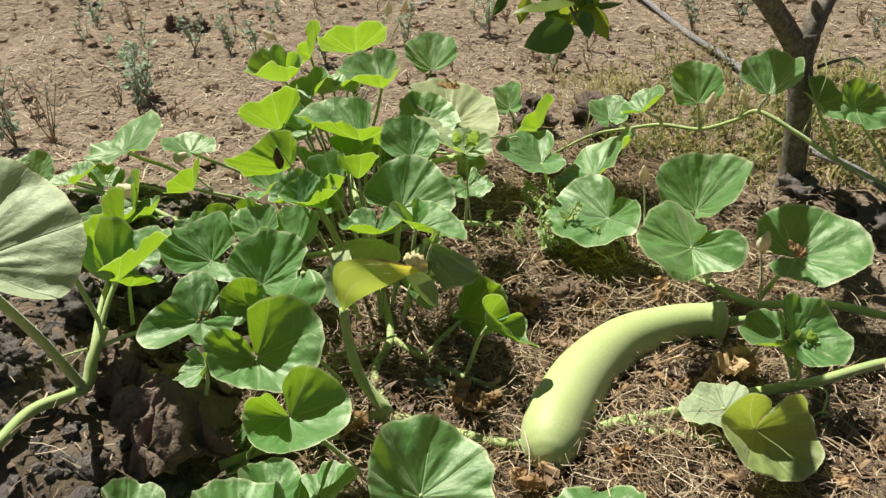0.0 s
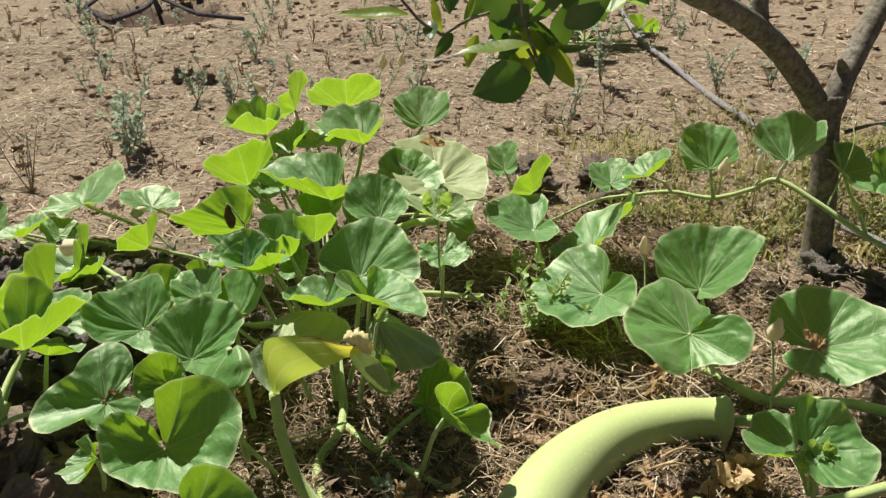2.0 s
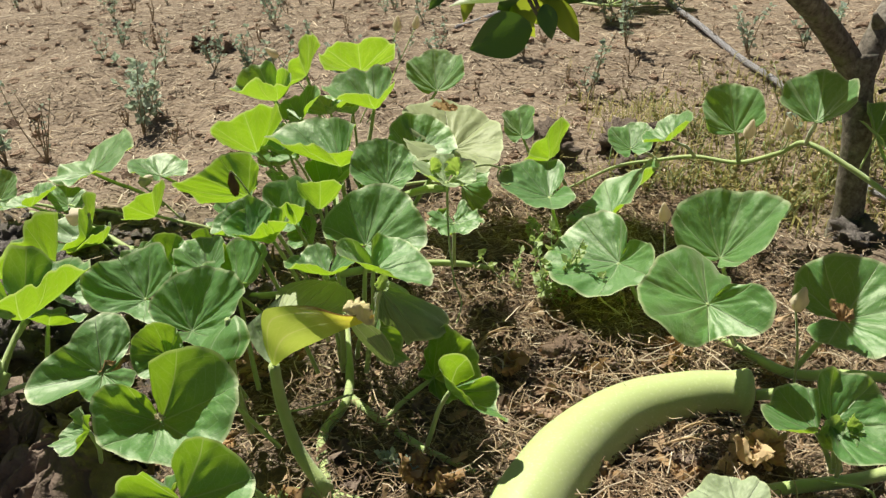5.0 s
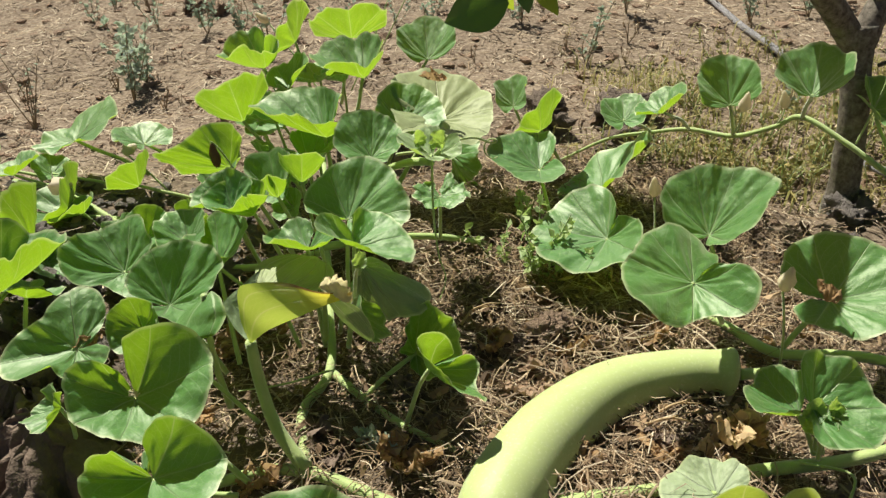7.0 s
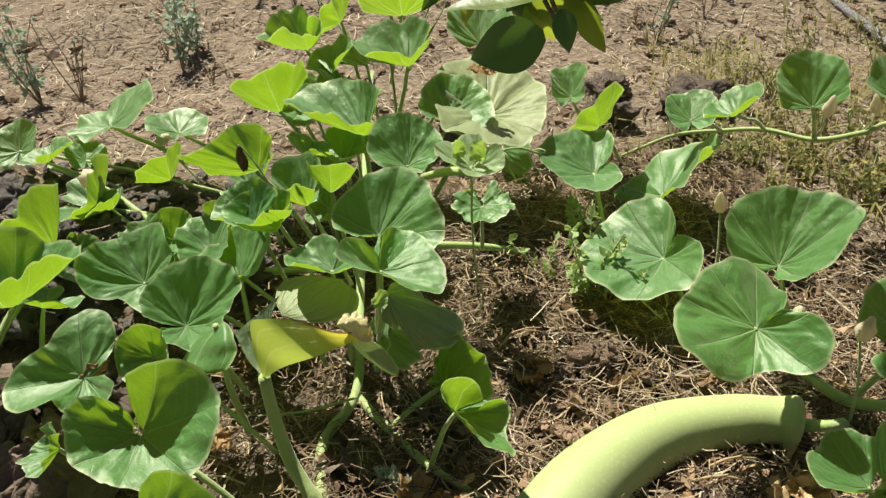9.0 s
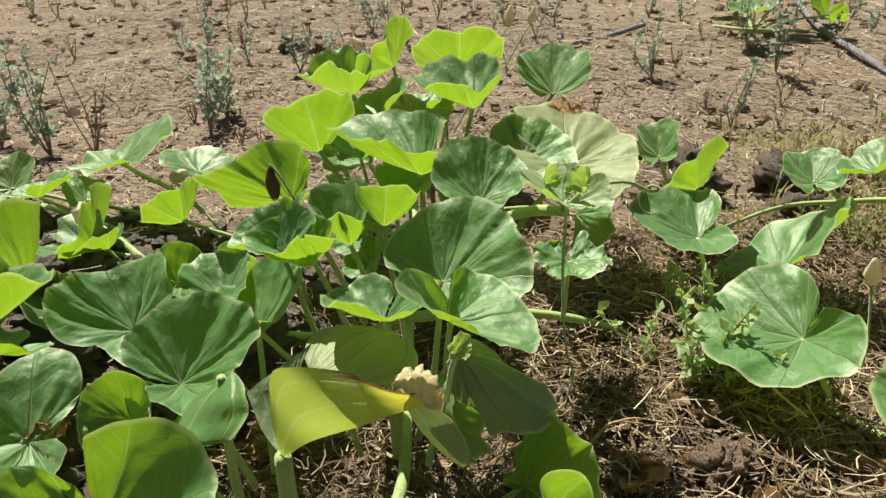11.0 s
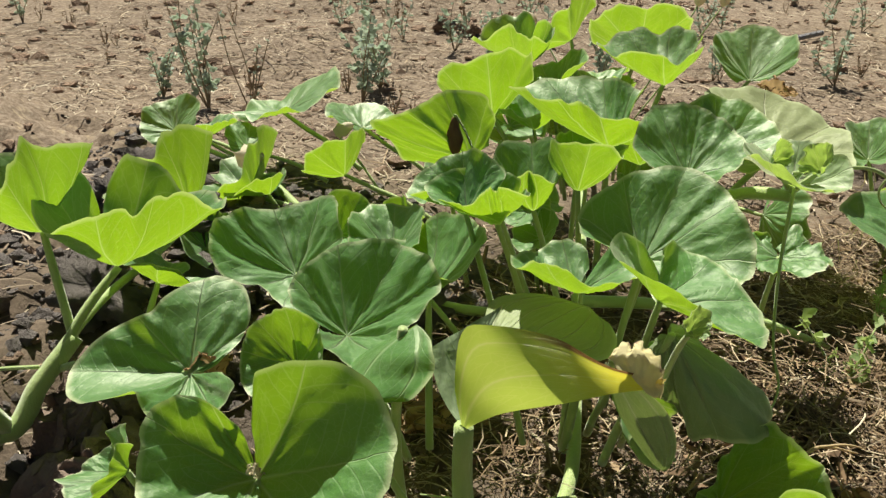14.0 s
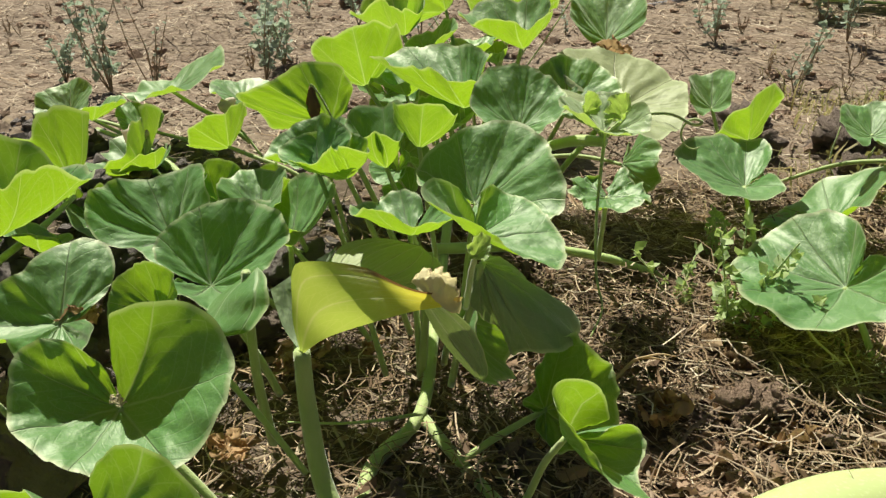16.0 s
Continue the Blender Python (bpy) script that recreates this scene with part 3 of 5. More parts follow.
# ---- ground ----
def ground_height(x, y):
    left_bank = 0.11 * smooth_step(-0.28, -0.62, x) * smooth_step(-2.3, -1.3, x) * smooth_step(0.7, 1.0, y) * smooth_step(2.3, 1.6, y)
    behind = 0.055 * math.exp(-((x - 0.05) / 0.4) ** 2 - ((y - 1.85) / 0.35) ** 2)
    foot = 0.06 * math.exp(-((x - 0.85) / 0.22) ** 2 - ((y - 1.98) / 0.2) ** 2)
    pit = -0.20 * smooth_step(1.0, 0.6, math.hypot((x + 2.30) / 0.55, (y - 4.80) / 0.46))
    return pit + 0.02 + left_bank + behind + foot + 0.03 * smooth_step(1.9, 2.6, y)


def ground_detail(x, y):
    near = smooth_step(-3.0, -1.5, x) * smooth_step(2.6, 1.25, x) * smooth_step(-0.3, 0.5, y) * smooth_step(6.5, 3.6, y)
    clods = 0.35 + 0.9 * smooth_step(-0.3, -0.6, x) * smooth_step(2.2, 1.6, y) + 0.9 * math.exp(-((x - 0.9) / 0.25) ** 2 - ((y - 1.95) / 0.2) ** 2)
    v = Vector((x, y, 0))
    h = 0.05 * noise.noise(v * 2.2) * max(near, smooth_step(1.0, 3.0, y)) + near * clods * (0.03 * noise.noise(v * 9) + 0.016 * abs(noise.noise(v * 23)) + 0.008 * noise.noise(v * 55))
    return h if y < 12 else h * 2


def surface(x, y):
    return ground_height(x, y) + ground_detail(x, y)


def spread(lo, hi, step, far):
    """Grid lines: even between lo and hi, then ever wider out to far."""
    mid = list(np.arange(lo, hi, step))
    out, gap, v = [], step, hi
    while v < far:
        out.append(v)
        gap *= 1.16
        v += gap
    back, gap, v = [], step, lo - step
    while v > -far:
        back.append(v)
        gap *= 1.16
        v -= gap
    return [-far] + back[::-1] + mid + out + [far]


def build_ground():
    xs, ys = spread(-1.5, 1.25, 0.014, 400.0), spread(0.55, 3.4, 0.014, 400.0)
    verts = [(x, y, surface(x, y) if abs(x) < 30 and abs(y) < 30 else 0.05) for y in ys for x in xs]
    w = len(xs)
    faces = [(j * w + i, j * w + i + 1, (j + 1) * w + i + 1, (j + 1) * w + i) for j in range(len(ys) - 1) for i in range(w - 1)]
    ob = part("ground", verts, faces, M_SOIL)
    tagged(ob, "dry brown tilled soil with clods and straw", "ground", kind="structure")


build_ground()


# ---- the gourd fruit ----
def build_fruit():
    g = thing("squash", "long curved pale green squash lying on straw", "squash", (0.40, 1.36, 0.05))
    axis = ((0.249, 1.078, 0.057), (0.263, 1.172, 0.060), (0.307, 1.292, 0.062), (0.381, 1.397, 0.064), (0.470, 1.456, 0.063), (0.530, 1.478, 0.062), (0.572, 1.480, 0.060))
    fine = curve_points(axis, 60)
    n = 64
    share = [0.5 - 0.5 * math.cos(math.pi * i / (n - 1)) for i in range(n)]
    line = [fine[round(s * (len(fine) - 1))] for s in share]
    verts, faces, sides = [], [], 28
    profile = ((0, 0.004), (0.010, 0.021), (0.03, 0.034), (0.06, 0.043), (0.10, 0.0495), (0.18, 0.054), (0.32, 0.0525), (0.48, 0.0455), (0.64, 0.0375), (0.76, 0.0335), (0.83, 0.0325), (0.87, 0.0335), (0.90, 0.0362), (0.922, 0.0385), (0.945, 0.0388), (0.962, 0.0368), (0.976, 0.0318), (0.988, 0.024), (0.996, 0.014), (1.0, 0.004))
    for i, c in enumerate(line):
        along = (fine[min(round(share[i] * (len(fine) - 1)) + 6, len(fine) - 1)] - fine[max(round(share[i] * (len(fine) - 1)) - 6, 0)]).normalized()
        across = along.cross(Vector((0, 0, 1))).normalized()
        upward = across.cross(along)
        f = share[i]
        for (a, ra), (b, rb) in zip(profile, profile[1:]):
            if f <= b:
                t = (f - a) / (b - a)
                r = ra + (rb - ra) * t
                break
        for s in range(sides):
            a = 2 * math.pi * s / sides
            q = r * (1 + 0.012 * math.cos(5 * a + f * 2) + 0.02 * noise.noise(Vector((f * 7, math.cos(a), math.sin(a)))))
            verts.append(c + across * (q * math.cos(a)) + upward * (q * math.sin(a)) - g.location)
    for i in range(n - 1):
        for s in range(sides):
            faces.append((i * sides + s, i * sides + (s + 1) % sides, (i + 1) * sides + (s + 1) % sides, (i + 1) * sides + s))
    faces.append(tuple(reversed(range(sides))))
    faces.append(tuple((n - 1) * sides + s for s in range(sides)))
    part("rind", verts, faces, M_FRUIT, g)
    end = line[0] - g.location
    v, f = lump(0.011, 5, 2, 0.5, 0.8)
    part("blossom_scar", [q + end + Vector((0, -0.002, 0)) for q in v], f, M_CRISP, g, "dry brown blossom scar")
    tip = line[-1] - g.location
    v, f = tube((tip, tip + Vector((0.03, 0.004, 0.004)), tip + Vector((0.055, 0.03, -0.01))), (0.009, 0.008, 0.008), 10, 5, 0.1)
    part("fruit_stalk", v, f, M_STEM, g, "pale green ridged stalk")


build_fruit()


# ---- the vines ----
main_vine = thing("gourd_vine", "leafy green gourd vine sprawling over straw", "vine", group="gourd vines")
right_vine = thing("gourd_vine", "gourd vine with large flat leaves beside the squash", "vine", group="gourd vines")
left_vine = thing("gourd_vine", "thick-stemmed gourd vine climbing over dark clods", "vine", group="gourd vines")
tree_vine = thing("gourd_vine", "thin gourd vine trailing past the tree trunk", "vine", group="gourd vines")


def runner(vine, points, radii, seed=1):
    points = [(x, y, max(z, surface(x, y) + 0.016)) for x, y, z in points]
    v, f = tube(points, radii, 9, 8, 0.06, 0.06, seed)
    part("runner", v, f, M_STEM, vine)


runner(main_vine, ((-0.25, 1.02, 0.05), (-0.10, 1.13, 0.05), (-0.011, 1.166, 0.045), (0.134, 1.134, 0.04), (0.216, 1.128, 0.022), (0.305, 1.161, 0.03), (0.378, 1.196, 0.045), (0.452, 1.233, 0.045), (0.589, 1.298, 0.045), (0.697, 1.334, 0.05), (0.835, 1.404, 0.05), (1.0, 1.46, 0.04)), (0.007, 0.0095, 0.0095, 0.009, 0.009), 1)
runner(main_vine, ((0.30, 1.20, 0.03), (0.36, 1.19, 0.04), (0.394, 1.184, 0.05), (0.455, 1.171, 0.05), (0.522, 1.161, 0.05)), (0.007, 0.007), 2)
runner(main_vine, ((0.384, 1.187, 0.05), (0.428, 1.159, 0.05)), (0.007, 0.005), 12)
runner(main_vine, ((-0.011, 1.166, 0.045), (-0.06, 1.27, 0.05), (-0.05, 1.364, 0.06), (-0.10, 1.50, 0.09), (-0.18, 1.70, 0.12), (-0.26, 1.90, 0.13), (-0.34, 2.10, 0.14), (-0.44, 2.36, 0.13)), (0.0085, 0.0075, 0.0075, 0.007, 0.005), 3)
runner(main_vine, ((-0.05, 1.364, 0.055), (0.02, 1.32, 0.05), (0.10, 1.27, 0.045), (0.18, 1.245, 0.03)), (0.0068, 0.006, 0.004), 4)
runner(main_vine, ((-0.16, 1.64, 0.10), (-0.26, 1.60, 0.08), (-0.36, 1.57, 0.09), (-0.50, 1.57, 0.13), (-0.66, 1.62, 0.15), (-0.85, 1.68, 0.14)), (0.007, 0.0065, 0.006, 0.004), 5)
runner(main_vine, ((-0.16, 1.62, 0.12), (-0.05, 1.66, 0.13), (0.05, 1.70, 0.12), (0.13, 1.74, 0.09)), (0.008, 0.005), 6)
runner(right_vine, ((0.29, 1.749, 0.055), (0.38, 1.69, 0.055), (0.442, 1.65, 0.06), (0.551, 1.609, 0.06), (0.629, 1.548, 0.06), (0.72, 1.56, 0.06), (0.79, 1.567, 0.055), (0.90, 1.54, 0.05), (1.1, 1.50, 0.03)), (0.006, 0.008, 0.0085, 0.008), 7)
runner(left_vine, ((-0.60, 0.86, 0.08), (-0.544, 0.928, 0.10), (-0.535, 1.012, 0.115), (-0.494, 1.085, 0.125), (-0.487, 1.12, 0.16), (-0.480, 1.16, 0.195)), (0.009, 0.009, 0.010, 0.008), 8)
runner(tree_vine, ((0.22, 2.14, 0.09), (0.32, 2.16, 0.14), (0.41, 2.15, 0.166), (0.488, 2.13, 0.187), (0.575, 2.10, 0.191), (0.646, 2.06, 0.233), (0.687, 2.03, 0.268), (0.765, 1.98, 0.24), (0.852, 1.94, 0.194), (0.97, 1.90, 0.15), (1.2, 1.86, 0.06)), (0.003, 0.0045, 0.005, 0.0055, 0.0045), 10)
veined_leaf(main_vine, -0.198, 1.102, 0.200, -13, 9, -157, (84, 119, 107, 87, 86, 91, 42), (70, 30, 6, 20, 36, 60, 68), (-0.067, 1.115, 0.06))
leaf(main_vine, -0.111, 0.994, 0.189, -26, 12, -157, 0.173, (8, 52, 41), 1.0, (-0.027, 1.024, 0.06), curl=(40, 30))
veined_leaf(left_vine, -0.294, 1.134, 0.238, -4, -42, 121, (77, 62, 69, 95, 61, 88, 20), (42, 37, 57, 4, 13, -9, -6), (-0.5, 1.14, 0.16))
leaf(main_vine, -0.238, 1.198, 0.229, 41, -13, 6, 0.098, (37, 30, 42), 0.88, (-0.109, 1.228, 0.06), curl=(-16, -12))
veined_leaf(main_vine, -0.248, 1.278, 0.215, -8, 24, -37, (66, 80, 98, 104, 74, 80, 86), (26, 26, 40, 50, 50, 40, 36), (-0.2, 1.31, 0.07))
veined_leaf(main_vine, -0.368, 1.348, 0.212, -17, -23, 84, (98, 48, 97, 96, 82, 90, 39), (-3, 24, 54, 63, 39, 27, 11), (-0.26, 1.42, 0.09))
veined_leaf(main_vine, 0.002, 1.383, 0.281, -12, -31, -95, (38, 88, 86, 91, 69, 95, 22), (60, 39, 34, 8, 12, 14, 60), (-0.03, 1.46, 0.06))
veined_leaf(main_vine, -0.042, 1.482, 0.267, 10, 12, 5, (40, 71, 84, 108, 102, 103, 91), (40, 15, 31, 35, 41, 24, 18), (-0.073, 1.513, 0.06))
veined_leaf(main_vine, -0.042, 1.609, 0.314, -2, -3, 9, (36, 63, 88, 84, 72, 61, 36), (8, 30, 48, 51, 38, 24, 8), (-0.093, 1.626, 0.1))
veined_leaf(main_vine, -0.010, 1.940, 0.250, -12, 0, -66, (123, 156, 150, 112, 117, 159, 124), (19, 22, 22, 22, 9, 7, 11), (-0.102, 1.876, 0.1), M_LEAF_CREAM)
veined_leaf(main_vine, -0.074, 1.896, 0.253, 2, 9, -16, (65, 72, 92, 92, 88, 91, 50), (28, 37, 40, 38, 28, 15, 12), (-0.138, 1.911, 0.1))
leaf(main_vine, -0.393, 1.833, 0.264, 48, 11, -145, 0.19, (37, 39, 18), 1.02, (-0.297, 1.863, 0.1))
veined_leaf(main_vine, -0.279, 1.558, 0.301, -26, 67, 151, (60, 81, 90, 122, 109, 82, 60), (5, 39, 53, 69, 71, 48, 36), (-0.215, 1.619, 0.1))
leaf(main_vine, -0.758, 1.774, 0.22, 7, -12, -27, 0.192, (9, 9, 24), 1.04, (-0.618, 1.804, 0.14), curl=(0, 0))
leaf(main_vine, -0.59, 1.772, 0.226, 1, 7, 41, 0.125, (19, 18, 14), 1.0, (-0.45, 1.802, 0.14), curl=(-5, -4))
veined_leaf(main_vine, -0.179, 1.748, 0.282, -12, 8, 108, (86, 106, 102, 151, 139, 101, 83), (14, 27, 46, 38, 40, 54, 51), (-0.178, 1.753, 0.1))
leaf(main_vine, -0.182, 1.983, 0.315, -3, -1, 104, 0.203, (34, 37, 28), 0.99, (-0.249, 2.013, 0.1))
leaf(main_vine, -0.094, 2.171, 0.298, 27, 1, 20, 0.173, (34, 42, 17), 1.01, (-0.213, 2.115, 0.1), curl=(-14, -19), sinus=125)
leaf(main_vine, -0.337, 2.335, 0.287, 44, 3, -156, 0.204, (19, 20, 11), 0.98, (-0.393, 2.365, 0.1))
leaf(main_vine, -0.415, 2.171, 0.322, 51, 4, -90, 0.171, (15, 17, 27), 1.03, (-0.386, 2.201, 0.1))
leaf(main_vine, -0.461, 2.088, 0.287, -28, -10, 178, 0.207, (54, 21, 64), 1.01, (-0.386, 2.118, 0.14))
leaf(main_vine, -0.383, 2.038, 0.26, 8, -27, -16, 0.146, (31, 22, 35), 1.01, (-0.342, 2.068, 0.1), curl=(-12, -7), sinus=120)
veined_leaf(main_vine, -0.190, 1.459, 0.279, -32, -25, 161, (60, 90, 90, 85, 85, 60, 50), (55, 78, 84, 68, 40, 28, 23), (-0.134, 1.497, 0.06))
leaf(main_vine, -0.183, 1.531, 0.267, 27, -8, 23, 0.133, (56, 56, 25), 1.06, (-0.141, 1.561, 0.1), curl=(40, 40))
leaf(main_vine, -0.128, 1.514, 0.308, 53, -8, -161, 0.107, (47, 41, 16), 0.99, (-0.115, 1.544, 0.1))
leaf(main_vine, -0.542, 1.661, 0.19, 52, 12, -111, 0.127, (31, 33, 20), 1.0, (-0.402, 1.691, 0.14))
leaf(main_vine, -0.644, 1.573, 0.164, 26, 10, -68, 0.178, (23, 31, 50), 1.01, (-0.504, 1.603, 0.14))
leaf(left_vine, -0.517, 1.17, 0.29, 2, 18, -76, 0.176, (27, 55, 65), 1.04, (-0.483, 1.16, 0.19))
leaf(left_vine, -0.476, 1.214, 0.248, -14, -4, -100, 0.226, (32, 42, 60), 0.87, (-0.482, 1.15, 0.19))
leaf(left_vine, -0.567, 1.386, 0.209, 26, 19, -91, 0.205, (35, 49, 51), 1.07, (-0.49, 1.13, 0.17))
leaf(main_vine, -0.953, 1.712, 0.169, 32, -9, 26, 0.119, (28, 26, 14), 0.96, (-0.813, 1.742, 0.14), curl=(-10, -9))
leaf(main_vine, -0.809, 1.641, 0.2, -19, -19, 16, 0.115, (23, 17, 33), 1.01, (-0.669, 1.671, 0.14), curl=(-7, -4))
leaf(main_vine, -0.77, 1.699, 0.178, 18, 14, 43, 0.089, (27, 30, 12), 0.97, (-0.63, 1.729, 0.14), curl=(-10, -12))
leaf(main_vine, -0.303, 1.432, 0.222, 15, -11, 24, 0.111, (39, 40, 17), 1.01, (-0.173, 1.462, 0.06), curl=(-17, -18))
veined_leaf(main_vine, -0.213, 1.432, 0.295, -8, -5, 117, (49, 58, 57, 62, 63, 65, 54), (6, 18, 43, 25, 37, 47, 36), (-0.118, 1.406, 0.06))
leaf(main_vine, -0.072, 1.388, 0.264, 0, 2, 172, 0.125, (28, 20, 38), 1.0, (-0.083, 1.425, 0.06), curl=(12, 12))
leaf(main_vine, -0.232, 1.392, 0.212, 14, -4, -30, 0.155, (24, 34, 34), 1.0, (-0.19, 1.335, 0.07), curl=(26, 34))
veined_leaf(main_vine, 0.025, 1.348, 0.275, -13, 26, -138, (73, 111, 134, 105, 107, 62, 50), (-48, -69, -57, -58, -81, -64, -54), (-0.03, 1.40, 0.08), M_LEAF_DULL, "drooping dusty grey-green leaf")
leaf(main_vine, -0.041, 1.429, 0.15, -80, 28, 95, 0.168, (-29, -39, -54), 0.85, (-0.068, 1.459, 0.06))
veined_leaf(main_vine, 0.085, 1.388, 0.094, 26, 31, -20, (20, 55, 104, 126, 128, 76, 28), (40, 70, 63, 69, 66, 46, 30), (0.02, 1.31, 0.055))
veined_leaf(main_vine, 0.139, 1.272, 0.167, -50, -49, -119, (32, 70, 69, 100, 63, 76, 43), (91, 57, 52, 51, 42, 24, 79), (0.1, 1.265, 0.05))
veined_leaf(right_vine, 0.202, 1.900, 0.175, 4, 4, 101, (40, 99, 97, 113, 103, 95, 24), (44, 12, 13, 18, 30, 33, 57), (0.26, 1.76, 0.07))
leaf(right_vine, 0.324, 1.94, 0.123, 33, -32, -51, 0.237, (15, 17, 4), 1.05, (0.3, 1.755, 0.06), curl=(-3, -4))
veined_leaf(right_vine, 0.350, 1.704, 0.147, -11, 4, 124, (49, 100, 122, 137, 126, 120, 58), (58, 25, 8, 14, 15, 28, 54), (0.4, 1.68, 0.065))
veined_leaf(right_vine, 0.484, 1.467, 0.225, -12, -14, 138, (45, 108, 67, 142, 101, 101, 108), (59, 33, 5, 29, 23, 17, -20), (0.55, 1.6, 0.07))
veined_leaf(right_vine, 0.512, 1.634, 0.212, 6, 0, -23, (36, 98, 115, 119, 136, 120, 40), (12, 34, 43, 45, 46, 46, 12), (0.555, 1.612, 0.075))
veined_leaf(right_vine, 0.691, 1.554, 0.165, 0, 14, -73, (78, 105, 125, 138, 110, 85, 80), (16, 20, 18, 16, 18, 14, 16), (0.64, 1.55, 0.07))
leaf(right_vine, 0.629, 1.332, 0.125, -30, 6, 76, 0.134, (32, 41, 44), 0.95, (0.66, 1.33, 0.06), curl=(-13, -18), sinus=125)
leaf(right_vine, 0.637, 1.309, 0.157, -16, 23, -80, 0.146, (25, 23, 17), 1.02, (0.67, 1.335, 0.06), curl=(-9, -7), sinus=130)
leaf(tree_vine, 0.556, 2.058, 0.273, 39, -12, 1, 0.159, (42, 42, 17), 1.08, (0.575, 2.10, 0.192), curl=(-19, -19), sinus=125)
leaf(tree_vine, 0.667, 1.874, 0.366, 21, -1, -10, 0.16, (33, 42, 21), 1.04, (0.687, 2.03, 0.268), curl=(-13, -19), sinus=120)
leaf(tree_vine, 0.353, 2.041, 0.232, 17, -4, 7, 0.112, (32, 34, 14), 1.01, (0.41, 2.15, 0.166), curl=(-13, -14))
leaf(tree_vine, 0.427, 1.972, 0.282, -3, -35, -29, 0.118, (33, 20, 38), 1.02, (0.488, 2.13, 0.187), curl=(-13, -6))
leaf(tree_vine, 0.107, 2.143, 0.211, 25, -9, 7, 0.117, (53, 52, 18), 1.05, (0.14, 2.2, 0.08), curl=(-25, -25))
leaf(tree_vine, 0.182, 2.044, 0.197, 59, -17, -108, 0.151, (15, 15, 18), 1.01, (0.22, 2.12, 0.09))
leaf(main_vine, -0.014, 2.049, 0.121, -64, 44, 123, 0.15, (-34, -16, -44), 0.94, (-0.154, 2.079, 0.1), curl=(26, 15))
leaf(left_vine, -0.241, 1.03, 0.24, -70, 11, 128, 0.071, (22, 39, 59), 1.08, (-0.3, 1.09, 0.06), curl=(-7, -17))
leaf(tree_vine, 0.802, 2.006, 0.299, -39, 9, -100, 0.147, (29, 19, 30), 1.0, (0.852, 1.94, 0.194), curl=(-11, -5))
leaf(tree_vine, 0.877, 1.983, 0.299, -22, 31, -90, 0.132, (31, 16, 17), 0.99, (0.97, 1.90, 0.15), curl=(-12, -3))
leaf(main_vine, 0.084, 0.935, 0.121, 20, 23, 11, 0.199, (25, 29, 12), 0.93, (0.059, 0.965, 0.06), curl=(-9, -11))
leaf(main_vine, -0.055, 0.93, 0.098, -22, -27, -8, 0.111, (27, 18, 32), 1.02, (0.004, 0.96, 0.06), curl=(-10, -4))
leaf(main_vine, -0.129, 0.921, 0.098, 2, 9, 22, 0.107, (37, 34, 16), 1.03, (-0.024, 0.951, 0.06), curl=(-16, -14))
leaf(main_vine, -0.139, 0.834, 0.12, -6, 10, 21, 0.152, (37, 37, 16), 1.02, (-0.017, 0.864, 0.06), curl=(-16, -16))
leaf(main_vine, -0.302, 0.85, 0.098, 4, 26, 35, 0.115, (40, 40, 20), 1.06, (-0.162, 0.88, 0.06), curl=(-18, -18))
leaf(main_vine, -0.21, 1.065, 0.049, -52, 7, 104, 0.149, (15, 17, 21), 1.0, (-0.077, 1.095, 0.06), curl=(-3, -4))
leaf(right_vine, 0.557, 1.142, 0.105, -30, -10, -158, 0.175, (19, 23, 28), 1.0, (0.52, 1.16, 0.06), M_LEAF_OLD, curl=(55, 50))
leaf(right_vine, 0.527, 1.205, 0.085, -14, 10, 95, 0.115, (12, 18, 8), 1.0, (0.5, 1.25, 0.06), M_LEAF_PALE, curl=(-1, -4))
leaf(main_vine, 0.327, 0.955, 0.079, -22, -10, 1, 0.143, (24, 23, 12), 1.0, (0.187, 0.985, 0.06), curl=(-8, -7))
# near left leaf: its sunlit white top is put into the pale material
leaf(left_vine, -0.471, 0.917, 0.466, 28, 21, -1, 0.26, (6, 4, 4), 1.0, (-0.494, 1.085, 0.13), M_LEAF_PALE, curl=(2, 3), thick=1.5, sinus=110)
# half-hidden younger leaves low in the tangle
low = random.Random(12)
for k in range(26):
    along = low.uniform(0.3, 1.0)
    y = 1.22 + 1.05 * along
    x = -0.12 - 0.30 * (along ** 1.1) + low.gauss(0, 0.08)
    if k % 3 == 0:
        x, y = low.uniform(-0.62, -0.36), low.uniform(1.42, 1.66)
    z = low.uniform(0.12, 0.215) + (0.03 if y > 1.6 else 0)
    leaf(main_vine, x, y, z, low.gauss(12, 22), low.gauss(0, 20), low.uniform(0, 360), low.uniform(0.08, 0.14), (low.uniform(15, 50), low.uniform(15, 50), low.uniform(5, 40)), 1.0, (x + 0.3 * (-0.1 - 0.25 * along - x), y + 0.02, 0.06))
# the young shoot of the vine beside the squash's neck
leaf(right_vine, 0.652, 1.296, 0.135, -10, -12, 100, 0.058, (38, 34, 30), 1.0, (0.66, 1.31, 0.07), M_LEAF_YOUNG, crumple=0.06)
leaf(right_vine, 0.640, 1.306, 0.150, 58, 8, -20, 0.045, (50, 50, 35), 1.1, (0.655, 1.315, 0.08), M_LEAF_YOUNG, crumple=0.08)
leaf(right_vine, 0.660, 1.312, 0.150, 50, -8, 40, 0.040, (50, 50, 40), 1.1, (0.66, 1.318, 0.08), M_LEAF_YOUNG, crumple=0.08)
